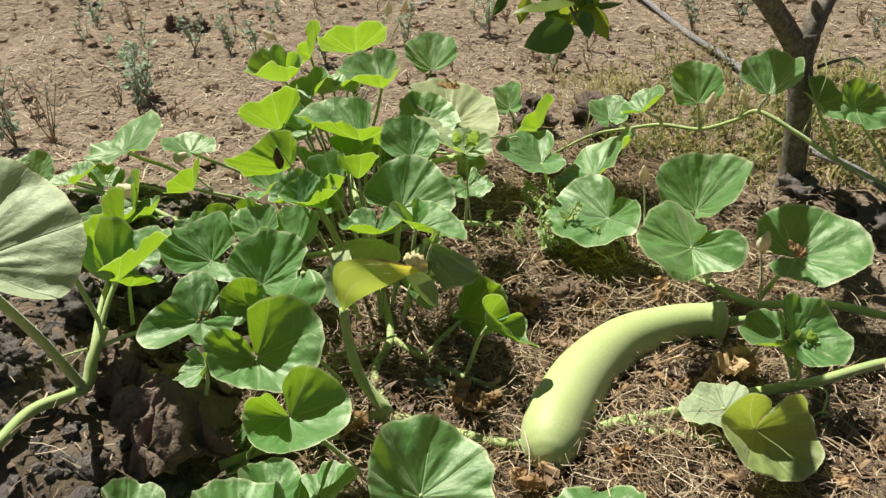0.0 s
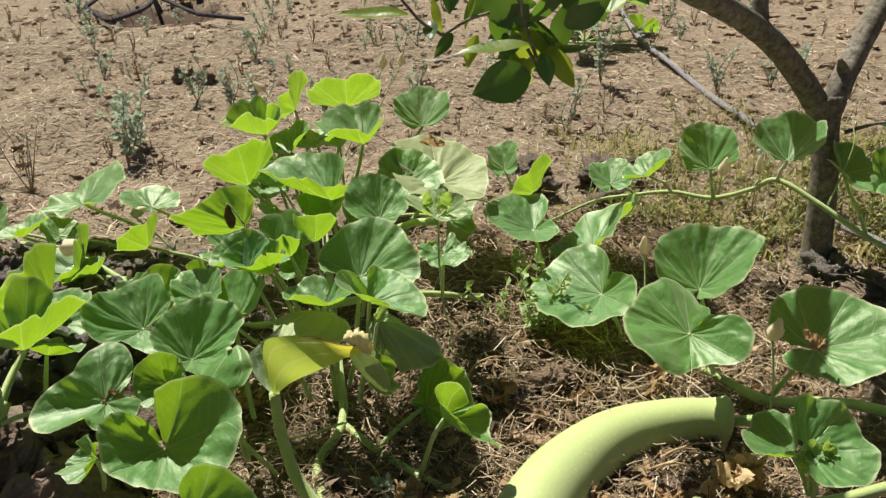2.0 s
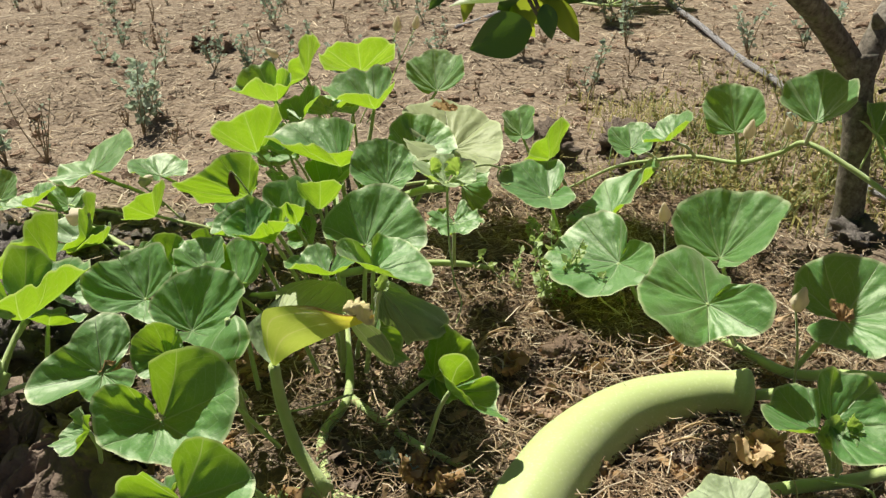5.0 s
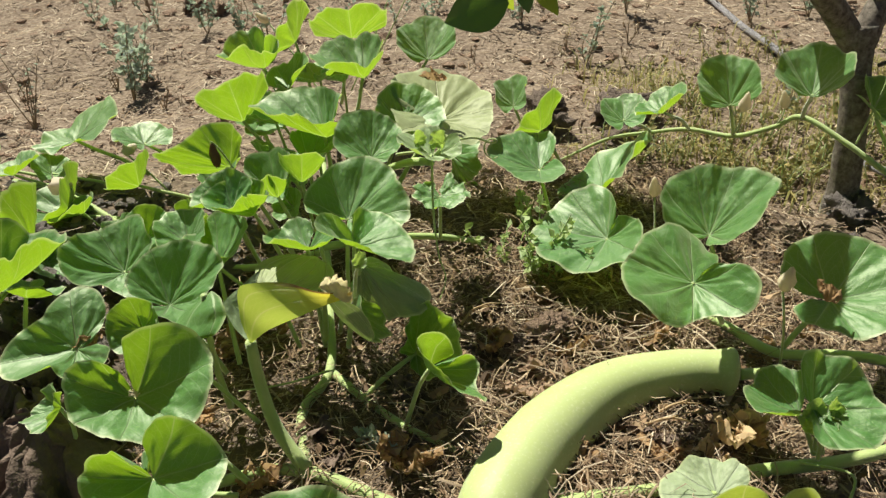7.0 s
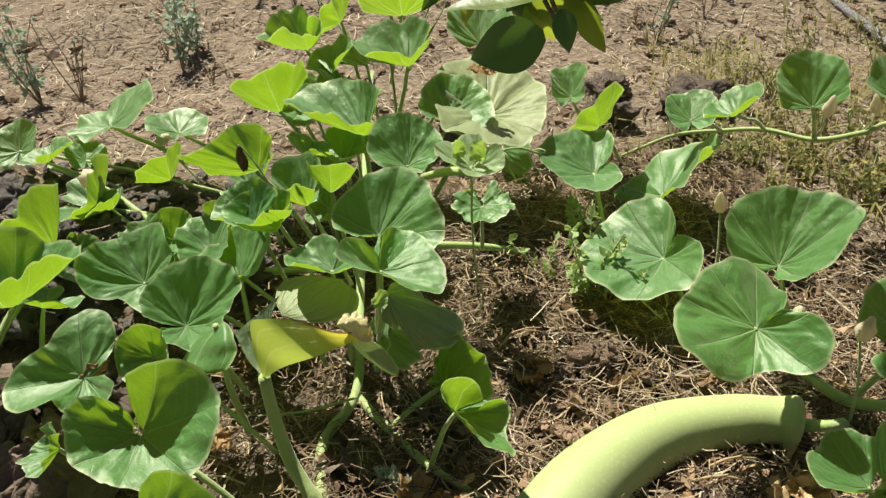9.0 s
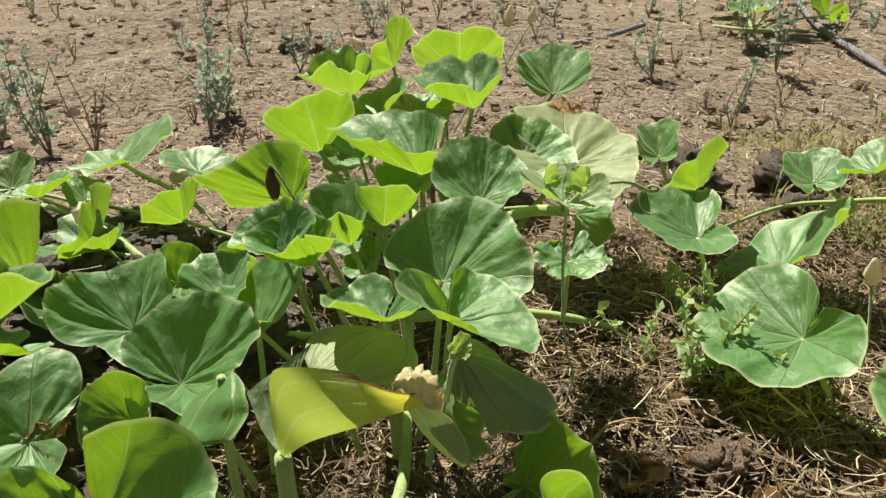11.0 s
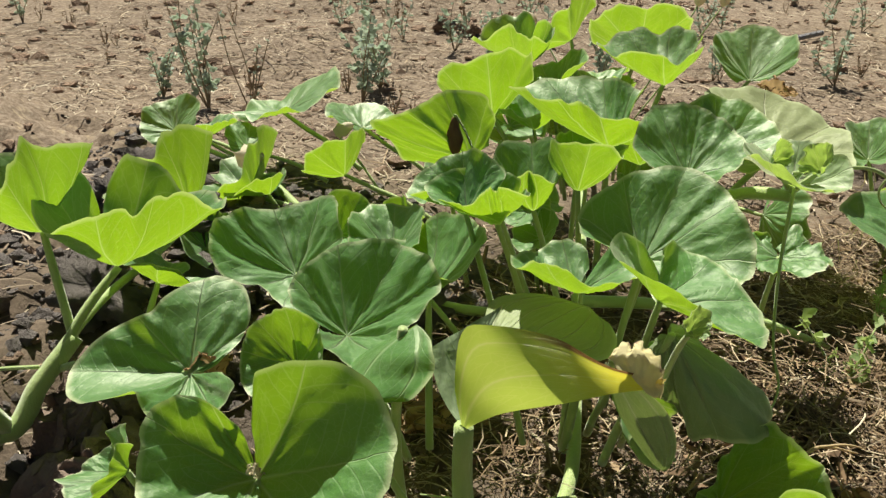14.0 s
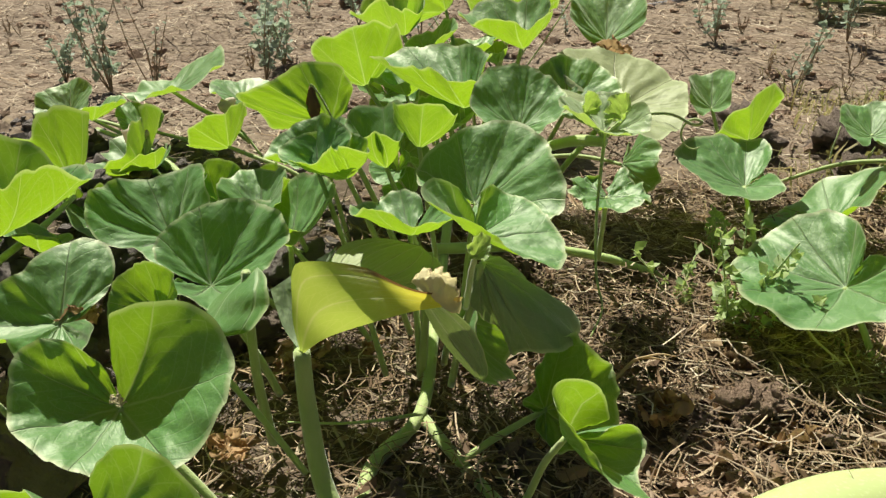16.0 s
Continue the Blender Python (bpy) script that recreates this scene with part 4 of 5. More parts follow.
# the pale shoot tip with its young leaves
leaf(main_vine, 0.064, 1.60, 0.330, 6, -6, 150, 0.115, (18, 22, 26), 1.0, (0.06, 1.615, 0.31), M_LEAF_YOUNG, curl=(30, 30))
leaf(main_vine, 0.085, 1.60, 0.350, 62, 10, -30, 0.05, (50, 55, 35), 1.1, (0.066, 1.605, 0.325), M_LEAF_YOUNG, crumple=0.08)
leaf(main_vine, 0.040, 1.60, 0.350, 66, -10, 50, 0.042, (55, 55, 40), 1.2, (0.06, 1.605, 0.325), M_LEAF_YOUNG, crumple=0.08)
leaf(main_vine, 0.06, 1.66, 0.225, 5, 5, 200, 0.10, (10, 15, 5), 1.0, (0.05, 1.69, 0.12), crumple=0.1)
runner(main_vine, ((-0.03, 1.64, 0.28), (0.02, 1.625, 0.305), (0.064, 1.605, 0.318)), (0.006, 0.007, 0.006), 21)
# the yellowing leaf, folded in two wings over its stout stalk
aged = blade_object("leaf", wing(((-0.085, 1.206, 0.224), (-0.055, 1.206, 0.252), (-0.004, 1.206, 0.283), (0.020, 1.226, 0.288), (0.043, 1.255, 0.284)), ((-0.085, 1.206, 0.224), (-0.102, 1.222, 0.262), (-0.094, 1.218, 0.305), (-0.060, 1.218, 0.319), (-0.021, 1.221, 0.318), (0.013, 1.229, 0.307), (0.046, 1.258, 0.290)), (0, -0.002, 0.0), 3, (128, 20), 0.60), M_LEAF_YELLOW, main_vine)
tagged(aged, "yellowing leaf with burnt brown margin")
blade_object("blade_wing", wing(((-0.086, 1.212, 0.219), (-0.112, 1.220, 0.236), (-0.136, 1.236, 0.262)), ((-0.086, 1.212, 0.219), (-0.100, 1.25, 0.252), (-0.098, 1.29, 0.290)), (0.006, 0, -0.006), 4, (-130, -30)), M_LEAF_DULL, aged)
v, f = tube(((-0.085, 1.208, 0.228), (-0.082, 1.206, 0.17), (-0.06, 1.19, 0.10), (-0.011, 1.166, 0.05)), (0.0075, 0.0082, 0.0092, 0.0105), 10, 6, 0.05, 0.05, 77)
part("leaf_stalk", v, f, M_STEM, aged)
dry = blade_object("dry_end", wing(((0.010, 1.236, 0.307), (0.022, 1.236, 0.299), (0.036, 1.242, 0.288), (0.047, 1.252, 0.277)), ((0.010, 1.236, 0.307), (0.012, 1.258, 0.312), (0.026, 1.268, 0.310), (0.042, 1.264, 0.298), (0.047, 1.252, 0.277)), (0, -0.004, 0.006), 5, (-60, 60), 0.58, 22, 36, 0.006, 0.5), M_DRYEND, aged)
tagged(dry, "tattered pale yellow leaf end with purple-brown margin")
blade_object("blade_wing", wing(((0.000, 1.262, 0.285), (0.014, 1.275, 0.235), (0.034, 1.296, 0.190), (0.046, 1.306, 0.174)), ((0.000, 1.262, 0.285), (0.038, 1.262, 0.272), (0.056, 1.285, 0.225), (0.052, 1.304, 0.184), (0.046, 1.306, 0.174)), (0.003, -0.004, 0), 8, (60, 150)), M_LEAF_DULL, aged)
leaf(main_vine, 0.055, 1.262, 0.330, 50, 20, 30, 0.028, (45, 50, 30), 1.2, (0.035, 1.29, 0.26), M_LEAF_YOUNG, crumple=0.1)
# the near lobe of the pointed leaf beside it, hanging in shade
lobe = blade_object("leaf", wing(((-0.141, 1.228, 0.288), (-0.190, 1.224, 0.246), (-0.212, 1.214, 0.216), (-0.190, 1.192, 0.222), (-0.152, 1.177, 0.240)), ((-0.141, 1.228, 0.288), (-0.112, 1.205, 0.290), (-0.104, 1.190, 0.276), (-0.118, 1.180, 0.254), (-0.152, 1.177, 0.240)), (0, -0.008, 0.004), 6, (120, 30)), M_LEAF, main_vine)
tagged(lobe, "hanging olive lobe of a leaf")
v, f = tube(((-0.150, 1.222, 0.284), (-0.168, 1.240, 0.16), (-0.165, 1.25, 0.06)), (0.0042, 0.0048, 0.0055), 8, 6, 0.05, 0.05, 78)
part("leaf_stalk", v, f, M_STEM, lobe)
# a pale leaf hanging behind the yellow one, sunlight painted into its colour
panel = blade_object("leaf", wing(((-0.059, 1.385, 0.256), (-0.099, 1.380, 0.258), (-0.141, 1.368, 0.247), (-0.136, 1.335, 0.243), (-0.113, 1.310, 0.236)), ((-0.059, 1.385, 0.256), (-0.030, 1.370, 0.250), (-0.018, 1.340, 0.243), (-0.050, 1.312, 0.238), (-0.113, 1.310, 0.236)), (0, 0, 0.004), 9, (-120, 120), 0.5), M_LEAF_CREAM, main_vine)
tagged(panel, "pale grey-green leaf hanging in the tangle")
v, f = tube(((-0.062, 1.382, 0.254), (-0.068, 1.41, 0.16), (-0.078, 1.42, 0.06)), (0.0042, 0.0048, 0.0055), 8, 6, 0.05, 0.05, 79)
part("leaf_stalk", v, f, M_STEM, panel)
# bright low leaf beside the left bank
leaf(left_vine, -0.49, 1.27, 0.20, 40, 0, 170, 0.12, (20, 20, 10), 1.0, (-0.47, 1.22, 0.15))

# a second gourd plant far off beside the hose
far_vine = thing("gourd_vine", "small far gourd plant on bare soil", "vine", group="gourd vines")
runner(far_vine, ((0.05, 4.2, 0.06), (0.2, 4.05, 0.09), (0.4, 4.2, 0.07)), (0.007, 0.006), 31)
for k, (x, y, z, w) in enumerate(((0.10, 4.35, 0.20, 0.2), (0.30, 4.25, 0.19, 0.26), (0.20, 4.02, 0.16, 0.18), (0.02, 4.6, 0.17, 0.2), (0.36, 4.5, 0.2, 0.2), (0.45, 4.15, 0.14, 0.16))):
    leaf(far_vine, x, y, z, 14 - 9 * k, 6 * k - 12, 70 * k, w, (20, 24, 10), 1.0, (0.2, 4.1, 0.08), M_LEAF_PALE if k == 1 else None)


def bud(vine, foot, top, tilt, size=1.0, label=""):
    """A withered flower: thin stalk, swollen calyx and crumpled petals closed to a point."""
    size = size * 0.8
    stalk_v, stalk_f = tube((foot, (Vector(foot) + Vector(top)) / 2 + Vector((0.004, 0, 0)), top), (0.0028 * size, 0.0024 * size), 6, 5)
    s = part("flower_stalk", stalk_v, stalk_f, M_STEM, vine)
    rows = ((0, 0.004), (0.006, 0.011), (0.016, 0.014), (0.028, 0.013), (0.04, 0.009), (0.052, 0.006), (0.058, 0.001))
    verts, faces, n = [], [], 12
    for k, (h, r) in enumerate(rows):
        for a in range(n):
            t = 2 * math.pi * a / n
            q = r * (1 + 0.22 * math.sin(5 * t + h * 60) + 0.15 * noise.noise(Vector((t, h * 90, size))))
            verts.append(Vector((q * math.cos(t), q * math.sin(t), h)) * size)
    for k in range(len(rows) - 1):
        for a in range(n):
            faces.append((k * n + a, k * n + (a + 1) % n, (k + 1) * n + (a + 1) % n, (k + 1) * n + a))
    faces.append(tuple(reversed(range(n))))
    faces.append(tuple((len(rows) - 1) * n + a for a in range(n)))
    m = pose(*top, *tilt)
    part("withered_flower", [m @ v for v in verts], faces, M_PETAL, s, label or "withered cream flower")


def tendril(vine, points, seed=0, coil=0):
    p = list(points)
    if coil:
        c = Vector(p[-1])
        p += [tuple(c + Vector((0.012 * math.cos(k), 0.004 * k * 0.3, 0.012 * math.sin(k) - 0.004 * k))) for k in np.arange(0.5, coil * 6.0, 0.9)]
    v, f = tube(p, (0.0022, 0.0016, 0.0009), 5, 5, 0, 0.1, seed)
    part("tendril", v, f, M_STEM, vine)


def hanging_flower(vine, foot, top, drop):
    """A dead brown flower that hangs from the bowed end of its thin stalk."""
    foot, top = Vector(foot), Vector(top)
    v, f = tube((foot, foot.lerp(top, 0.6) + Vector((0.003, 0, 0.004)), top + Vector((0.002, 0, 0.002)), top + Vector((-0.001, 0, -0.002))), (0.0013, 0.0011), 6, 6)
    s = part("flower_stalk", v, f, M_STEM, vine)
    rows = ((0, 0.0022), (0.12, 0.0042), (0.3, 0.0068), (0.55, 0.0082), (0.8, 0.0075), (0.94, 0.0062), (1.0, 0.002))
    verts, faces, n = [], [], 12
    for h, r in rows:
        for a in range(n):
            t = 2 * math.pi * a / n
            q = r * (1 + 0.28 * math.sin(4 * t + h * 3) + 0.3 * noise.noise(Vector((math.cos(t) * 2, math.sin(t) * 2, h * 5))))
            verts.append(top + Vector((q * math.cos(t) + 0.002 * h, 0.55 * q * math.sin(t), -h * drop - 0.003 * math.sin(3 * t) * (h > 0.9))))
    for k in range(len(rows) - 1):
        for a in range(n):
            faces.append((k * n + a, (k + 1) * n + a, (k + 1) * n + (a + 1) % n, k * n + (a + 1) % n))
    faces += [tuple(range(n)), tuple(reversed([(len(rows) - 1) * n + a for a in range(n)]))]
    part("withered_flower", verts, faces, M_DEADFLOWER, s, "shrivelled brown hanging flower")


hanging_flower(main_vine, (-0.262, 1.556, 0.285), (-0.292, 1.540, 0.352), 0.042)
bud(right_vine, (0.635, 1.52, 0.05), (0.612, 1.505, 0.205), (6, 8, 0), 0.95)
bud(right_vine, (0.43, 1.75, 0.06), (0.425, 1.80, 0.19), (10, -6, 0), 0.9, "withered pale flower")
bud(right_vine, (0.55, 1.66, 0.06), (0.565, 1.70, 0.10), (150, 12, 0), 0.85)
bud(tree_vine, (0.575, 2.10, 0.192), (0.575, 2.02, 0.275), (0, 10, 0), 0.9)
bud(tree_vine, (0.646, 2.06, 0.233), (0.655, 2.04, 0.28), (0, -12, 0), 0.8)
bud(main_vine, (-0.60, 1.60, 0.15), (-0.685, 1.60, 0.205), (70, 0, 70), 1.5)
bud(main_vine, (-0.52, 1.72, 0.15), (-0.61, 1.73, 0.225), (60, 0, 80), 0.95)
bud(main_vine, (-0.42, 2.10, 0.16), (-0.50, 2.12, 0.31), (20, -30, 0), 1.0)
bud(main_vine, (-0.44, 2.34, 0.14), (-0.59, 2.40, 0.30), (10, -50, 0), 0.9)
bud(main_vine, (-0.36, 2.36, 0.14), (-0.26, 2.42, 0.37), (0, 8, 0), 0.9)
bud(main_vine, (-0.34, 2.36, 0.14), (-0.22, 2.45, 0.37), (0, 14, 0), 0.8)
tendril(main_vine, ((0.065, 1.60, 0.335), (0.072, 1.57, 0.25), (0.085, 1.545, 0.18), (0.10, 1.53, 0.145), (0.10, 1.49, 0.13)), 1)
tendril(main_vine, ((0.06, 1.61, 0.34), (0.12, 1.64, 0.35), (0.15, 1.66, 0.335)), 2, 1)
tendril(main_vine, ((-0.03, 1.33, 0.09), (-0.09, 1.29, 0.085), (-0.16, 1.27, 0.075)), 3)
tendril(tree_vine, ((0.78, 1.98, 0.24), (0.80, 2.0, 0.30), (0.815, 2.02, 0.36), (0.81, 2.06, 0.40)), 4)
tendril(right_vine, ((0.47, 1.63, 0.07), (0.44, 1.60, 0.13), (0.46, 1.585, 0.14)), 5, 1)
tendril(right_vine, ((0.64, 1.31, 0.06), (0.70, 1.29, 0.07), (0.69, 1.25, 0.05)), 6, 1)
tendril(left_vine, ((-0.50, 1.13, 0.17), (-0.56, 1.12, 0.15), (-0.60, 1.09, 0.14)), 7, 1)


# ---- the lemon tree ----
def lemon_leaf_shape(length, seed, broad=0.8):
    rnd = random.Random(seed)
    n, verts, faces = 9, [], []
    droop = rnd.uniform(0.02, 0.2)
    keel = rnd.uniform(0.1, 0.4)
    for i in range(n + 1):
        t = i / n
        w = 0.31 * broad * math.sin(math.pi * min(1, t * 0.97 + 0.03)) ** 0.8 * (1.15 - 0.55 * t) * length
        y = t * length
        z = -droop * length * t * t + 0.012 * length * math.sin(9 * t + seed)
        for s in (-1, -0.5, 0, 0.5, 1):
            verts.append(Vector((s * w, y, z + keel * abs(s) * w)))
    for i in range(n):
        for s in range(4):
            a = i * 5 + s
            faces.append((a, a + 1, a + 6, a + 5))
    return verts, faces


def build_tree():
    tree = thing("lemon_tree", "young lemon tree with forked grey-brown trunk", "tree", (0.79, 2.04, 0.08))
    o = tree.location

    def limb(name, pts, radii, seed, parent=tree):
        v, f = tube([Vector(p) - o for p in pts], radii, 14, 8, 0.03, 0.07, seed)
        return part(name, v, f, M_BARK, parent)

    trunk = limb("trunk", ((0.80, 2.06, 0.0), (0.795, 2.05, 0.12), (0.785, 2.06, 0.26), (0.772, 2.08, 0.36), (0.765, 2.09, 0.43)), (0.046, 0.030, 0.027, 0.028, 0.031), 1)
    left = limb("branch", ((0.765, 2.09, 0.39), (0.710, 2.06, 0.465), (0.630, 1.985, 0.555), (0.545, 1.90, 0.622), (0.447, 1.80, 0.680), (0.38, 1.68, 0.73), (0.30, 1.50, 0.80), (0.22, 1.34, 0.88), (0.12, 1.2, 1.0)), (0.026, 0.0235, 0.022, 0.020, 0.017, 0.012, 0.008), 2)
    right = limb("branch", ((0.775, 2.09, 0.39), (0.795, 2.12, 0.455), (0.842, 2.20, 0.53), (0.905, 2.30, 0.64), (0.99, 2.40, 0.80), (1.08, 2.5, 1.0), (1.1, 2.5, 1.25)), (0.025, 0.0235, 0.023, 0.022, 0.017), 3)
    limb("twig", ((0.595, 1.955, 0.60), (0.588, 1.965, 0.66), (0.59, 1.98, 0.76), (0.60, 2.02, 0.85)), (0.015, 0.013, 0.008), 4, left)
    limb("twig", ((0.805, 2.13, 0.46), (0.788, 2.11, 0.485), (0.778, 2.10, 0.505)), (0.014, 0.011, 0.004), 5, right)
    limb("twig", ((0.81, 2.08, 0.36), (0.85, 2.06, 0.385), (0.875, 2.05, 0.395)), (0.004, 0.003, 0.002), 6, trunk)
    rnd = random.Random(7)

    def hung(base, tip, broad, roll, material):
        """One broad leaf of the hanging sprig, from its stalk to its tip."""
        run = Vector(tip) - Vector(base)
        axis = run.normalized()
        face = Vector((0, -1, 0.25))
        side = axis.cross(face).normalized()
        m = Matrix((side, axis, side.cross(axis))).transposed().to_4x4()
        v, f = lemon_leaf_shape(run.length, round(base[0] * 1000), broad)
        ob = part("lemon_leaf", v, f, material, left)
        ob.matrix_local = Matrix.Translation(Vector(base) - o) @ m @ pose(0, 0, 0, 0, roll, 0)

    hung((0.253, 1.224, 0.681), (0.191, 1.211, 0.661), 1.25, 8, M_LEMON)
    hung((0.265, 1.232, 0.701), (0.274, 1.217, 0.671), 1.05, -5, M_LEMON)
    hung((0.279, 1.248, 0.703), (0.297, 1.246, 0.659), 1.0, 30, M_LEMON_YOUNG)
    hung((0.252, 1.211, 0.715), (0.177, 1.19, 0.718), 0.55, 60, M_LEMON_YOUNG)
    hung((0.196, 1.226, 0.72), (0.182, 1.22, 0.685), 0.8, 20, M_LEMON_YOUNG)
    hung((0.241, 1.27, 0.721), (0.188, 1.258, 0.785), 1.0, -10, M_LEMON)
    hung((0.245, 1.26, 0.729), (0.294, 1.248, 0.775), 0.6, 45, M_LEMON)
    hung((0.286, 1.248, 0.727), (0.334, 1.245, 0.762), 0.95, 15, M_LEMON)
    hung((0.276, 1.248, 0.761), (0.329, 1.226, 0.785), 0.7, -30, M_LEMON)
    hung((0.169, 1.241, 0.782), (0.165, 1.223, 0.742), 1.0, 5, M_LEMON)
    hung((0.19, 1.25, 0.759), (0.176, 1.249, 0.72), 0.6, 40, M_LEMON_YOUNG)
    hung((0.113, 1.255, 0.734), (0.032, 1.241, 0.736), 0.45, 50, M_LEMON_YOUNG)
    hung((0.095, 1.228, 0.788), (0.065, 1.227, 0.749), 0.8, 50, M_LEMON_YOUNG)
    hung((0.14, 1.262, 0.75), (0.149, 1.25, 0.714), 0.6, 25, M_LEMON_YOUNG)
    hung((0.133, 1.253, 0.79), (0.12, 1.231, 0.758), 0.5, 20, M_LEMON_YOUNG)
    hung((0.138, 1.253, 0.728), (0.144, 1.23, 0.712), 1.1, 0, M_LEMON)
    hung((0.332, 1.234, 0.789), (0.37, 1.214, 0.758), 0.9, -20, M_LEMON)
    hung((0.166, 1.237, 0.719), (0.151, 1.213, 0.698), 0.7, -15, M_LEMON)
    hung((0.271, 1.263, 0.699), (0.316, 1.26, 0.702), 0.45, 40, M_LEMON)
    hung((0.233, 1.218, 0.763), (0.211, 1.213, 0.8), 0.9, 30, M_LEMON)
    hung((0.253, 1.268, 0.765), (0.268, 1.257, 0.8), 0.9, -20, M_LEMON)
    hung((0.181, 1.248, 0.767), (0.154, 1.24, 0.795), 0.8, 10, M_LEMON)
    hung((0.298, 1.24, 0.792), (0.333, 1.231, 0.804), 0.9, 10, M_LEMON)
    limb("twig", ((0.257, 1.245, 0.694), (0.248, 1.245, 0.717), (0.239, 1.245, 0.753), (0.246, 1.245, 0.806)), (0.0020, 0.0014), 60, left)
    limb("twig", ((0.205, 1.245, 0.74), (0.182, 1.245, 0.732), (0.154, 1.245, 0.715)), (0.0020, 0.0014), 61, left)
    limb("twig", ((0.154, 1.245, 0.715), (0.131, 1.245, 0.728), (0.113, 1.245, 0.747), (0.094, 1.245, 0.772), (0.092, 1.245, 0.799)), (0.0020, 0.0014), 62, left)
    limb("twig", ((0.247, 1.245, 0.703), (0.264, 1.245, 0.674)), (0.0020, 0.0014), 63, left)
    limb("twig", ((0.30, 1.50, 0.80), (0.27, 1.38, 0.84), (0.246, 1.245, 0.806)), (0.004, 0.0024), 70, left)
    limb("twig", ((0.27, 1.38, 0.84), (0.10, 1.30, 0.86), (0.092, 1.245, 0.799)), (0.003, 0.002), 71, left)
    inner = random.Random(19)
    for k in range(12):
        b0 = Vector((inner.uniform(0.20, 0.36), inner.uniform(1.26, 1.34), inner.uniform(0.735, 0.82)))
        hung(tuple(b0), tuple(b0 + Vector((inner.uniform(-0.07, 0.07), inner.uniform(-0.02, 0.02), inner.uniform(-0.07, 0.02)))), inner.uniform(0.7, 1.1), inner.uniform(-40, 40), M_LEMON)
    for k in range(11):
        b0 = Vector((inner.uniform(0.195, 0.30), inner.uniform(1.245, 1.30), inner.uniform(0.70, 0.745)))
        hung(tuple(b0), tuple(b0 + Vector((inner.uniform(-0.06, 0.06), inner.uniform(-0.02, 0.01), inner.uniform(-0.06, 0.0)))), inner.uniform(0.8, 1.15), inner.uniform(-50, 50), M_LEMON_YOUNG if k % 4 == 0 else M_LEMON)
    # the crown over the limbs, out of view, added to cast shade
    for k in range(16):
        near = rnd.random()
        base = Vector((0.95, 2.3, 0.80)).lerp(Vector((1.15, 2.55, 1.15)), near)
        c = base + Vector((rnd.uniform(-0.35, 0.45), rnd.uniform(-0.3, 0.5), rnd.uniform(0.12, 0.6)))
        limb("twig", (base, base.lerp(c, 0.5) + Vector((0, 0, 0.03)), c), (0.008, 0.003), 40 + k, right)
        verts, faces = [], []
        for q in range(15):
            v, f = lemon_leaf_shape(0.09 * rnd.uniform(0.8, 1.2), k * 20 + q)
            m = Matrix.Translation(c - o + Vector((rnd.gauss(0, 0.06), rnd.gauss(0, 0.06), rnd.gauss(0, 0.06)))) @ pose(0, 0, 0, rnd.uniform(-70, 20), rnd.uniform(-60, 60), rnd.uniform(0, 360))
            faces += [tuple(i + len(verts) for i in g) for g in f]
            verts += [m @ p for p in v]
        tagged(part("shade_leaf_cluster", verts, faces, M_LEMON, right), kind="stuff")
    # low side leaf on the trunk
    v, f = lemon_leaf_shape(0.06, 3)
    ob = part("lemon_leaf", v, f, M_LEMON, trunk)
    ob.matrix_local = Matrix.Translation(Vector((0.86, 2.05, 0.39)) - o) @ pose(0, 0, 0, -20, 10, -80)


build_tree()


# ---- hoses and pipe in the field ----
def lying_tube(name, label, pts, r, category, lift=0.006):
    t = thing(name, label, category, (*pts[0], surface(*pts[0])))
    line = [Vector((x, y, ground_height(x, y) + 0.5 * max(0, ground_detail(x, y)) + lift)) - t.location for x, y in pts]
    v, f = tube(line, (r, r), 10, 8, 0, 0.04)
    part("hose", v, f, M_HOSE, t)


lying_tube("drip_hose", "faded grey drip hose lying across the dry soil", ((0.28, 5.6), (0.432, 4.35), (0.565, 3.82), (0.682, 3.33), (0.787, 3.06), (0.86, 2.75)), 0.011, "hose", 0.02)
lying_tube("drip_hose", "short dark drip hose beside the tree trunk", ((0.87, 2.22), (0.938, 2.073), (1.0, 1.95), (1.15, 1.75)), 0.010, "hose", 0.05)
lying_tube("drip_hose", "blue-black hose end on bare soil", ((-0.40, 3.70), (-0.313, 3.917), (-0.22, 4.2)), 0.010, "hose", 0.01)


def build_frame():
    t = thing("broken_frame", "broken dark metal frame lying flat on the soil", "frame", (-2.3, 4.6, 0.08))
    for pts in (((-2.60, 4.55), (-2.76, 5.0)), ((-2.76, 5.0), (-2.42, 4.95), (-1.86, 4.44)), ((-2.60, 4.55), (-2.24, 4.2)), ((-2.22, 4.2), (-2.24, 4.56), (-2.40, 4.95), (-2.68, 5.36)), ((-1.86, 4.44), (-1.55, 4.34))):
        v, f = tube([Vector((x, y, 0.10)) - t.location for x, y in pts], (0.013, 0.011), 8, 5, 0, 0.05)
        part("bar", v, f, M_BAR, t)


build_frame()


# ---- stones, nuts, clods, dead leaves ----
def rock(name, label, category, x, y, r, seed, material, sink=0.35, group="", z=None):
    v, f = lump(r, seed, 3 if name == "nut" or r < 0.026 else 4, 0.22 if name == "nut" else 0.5, 0.8)
    ob = part(name, v, f, material)
    ob.location = (x, y, (surface(x, y) if z is None else z) + r * (0.8 - sink))
    return tagged(ob, label, category, group)


rock("nut", "brown walnut shell on straw", "nut", 0.254, 1.60, 0.021, 3, M_NUT, -0.5, "nuts on the ground")
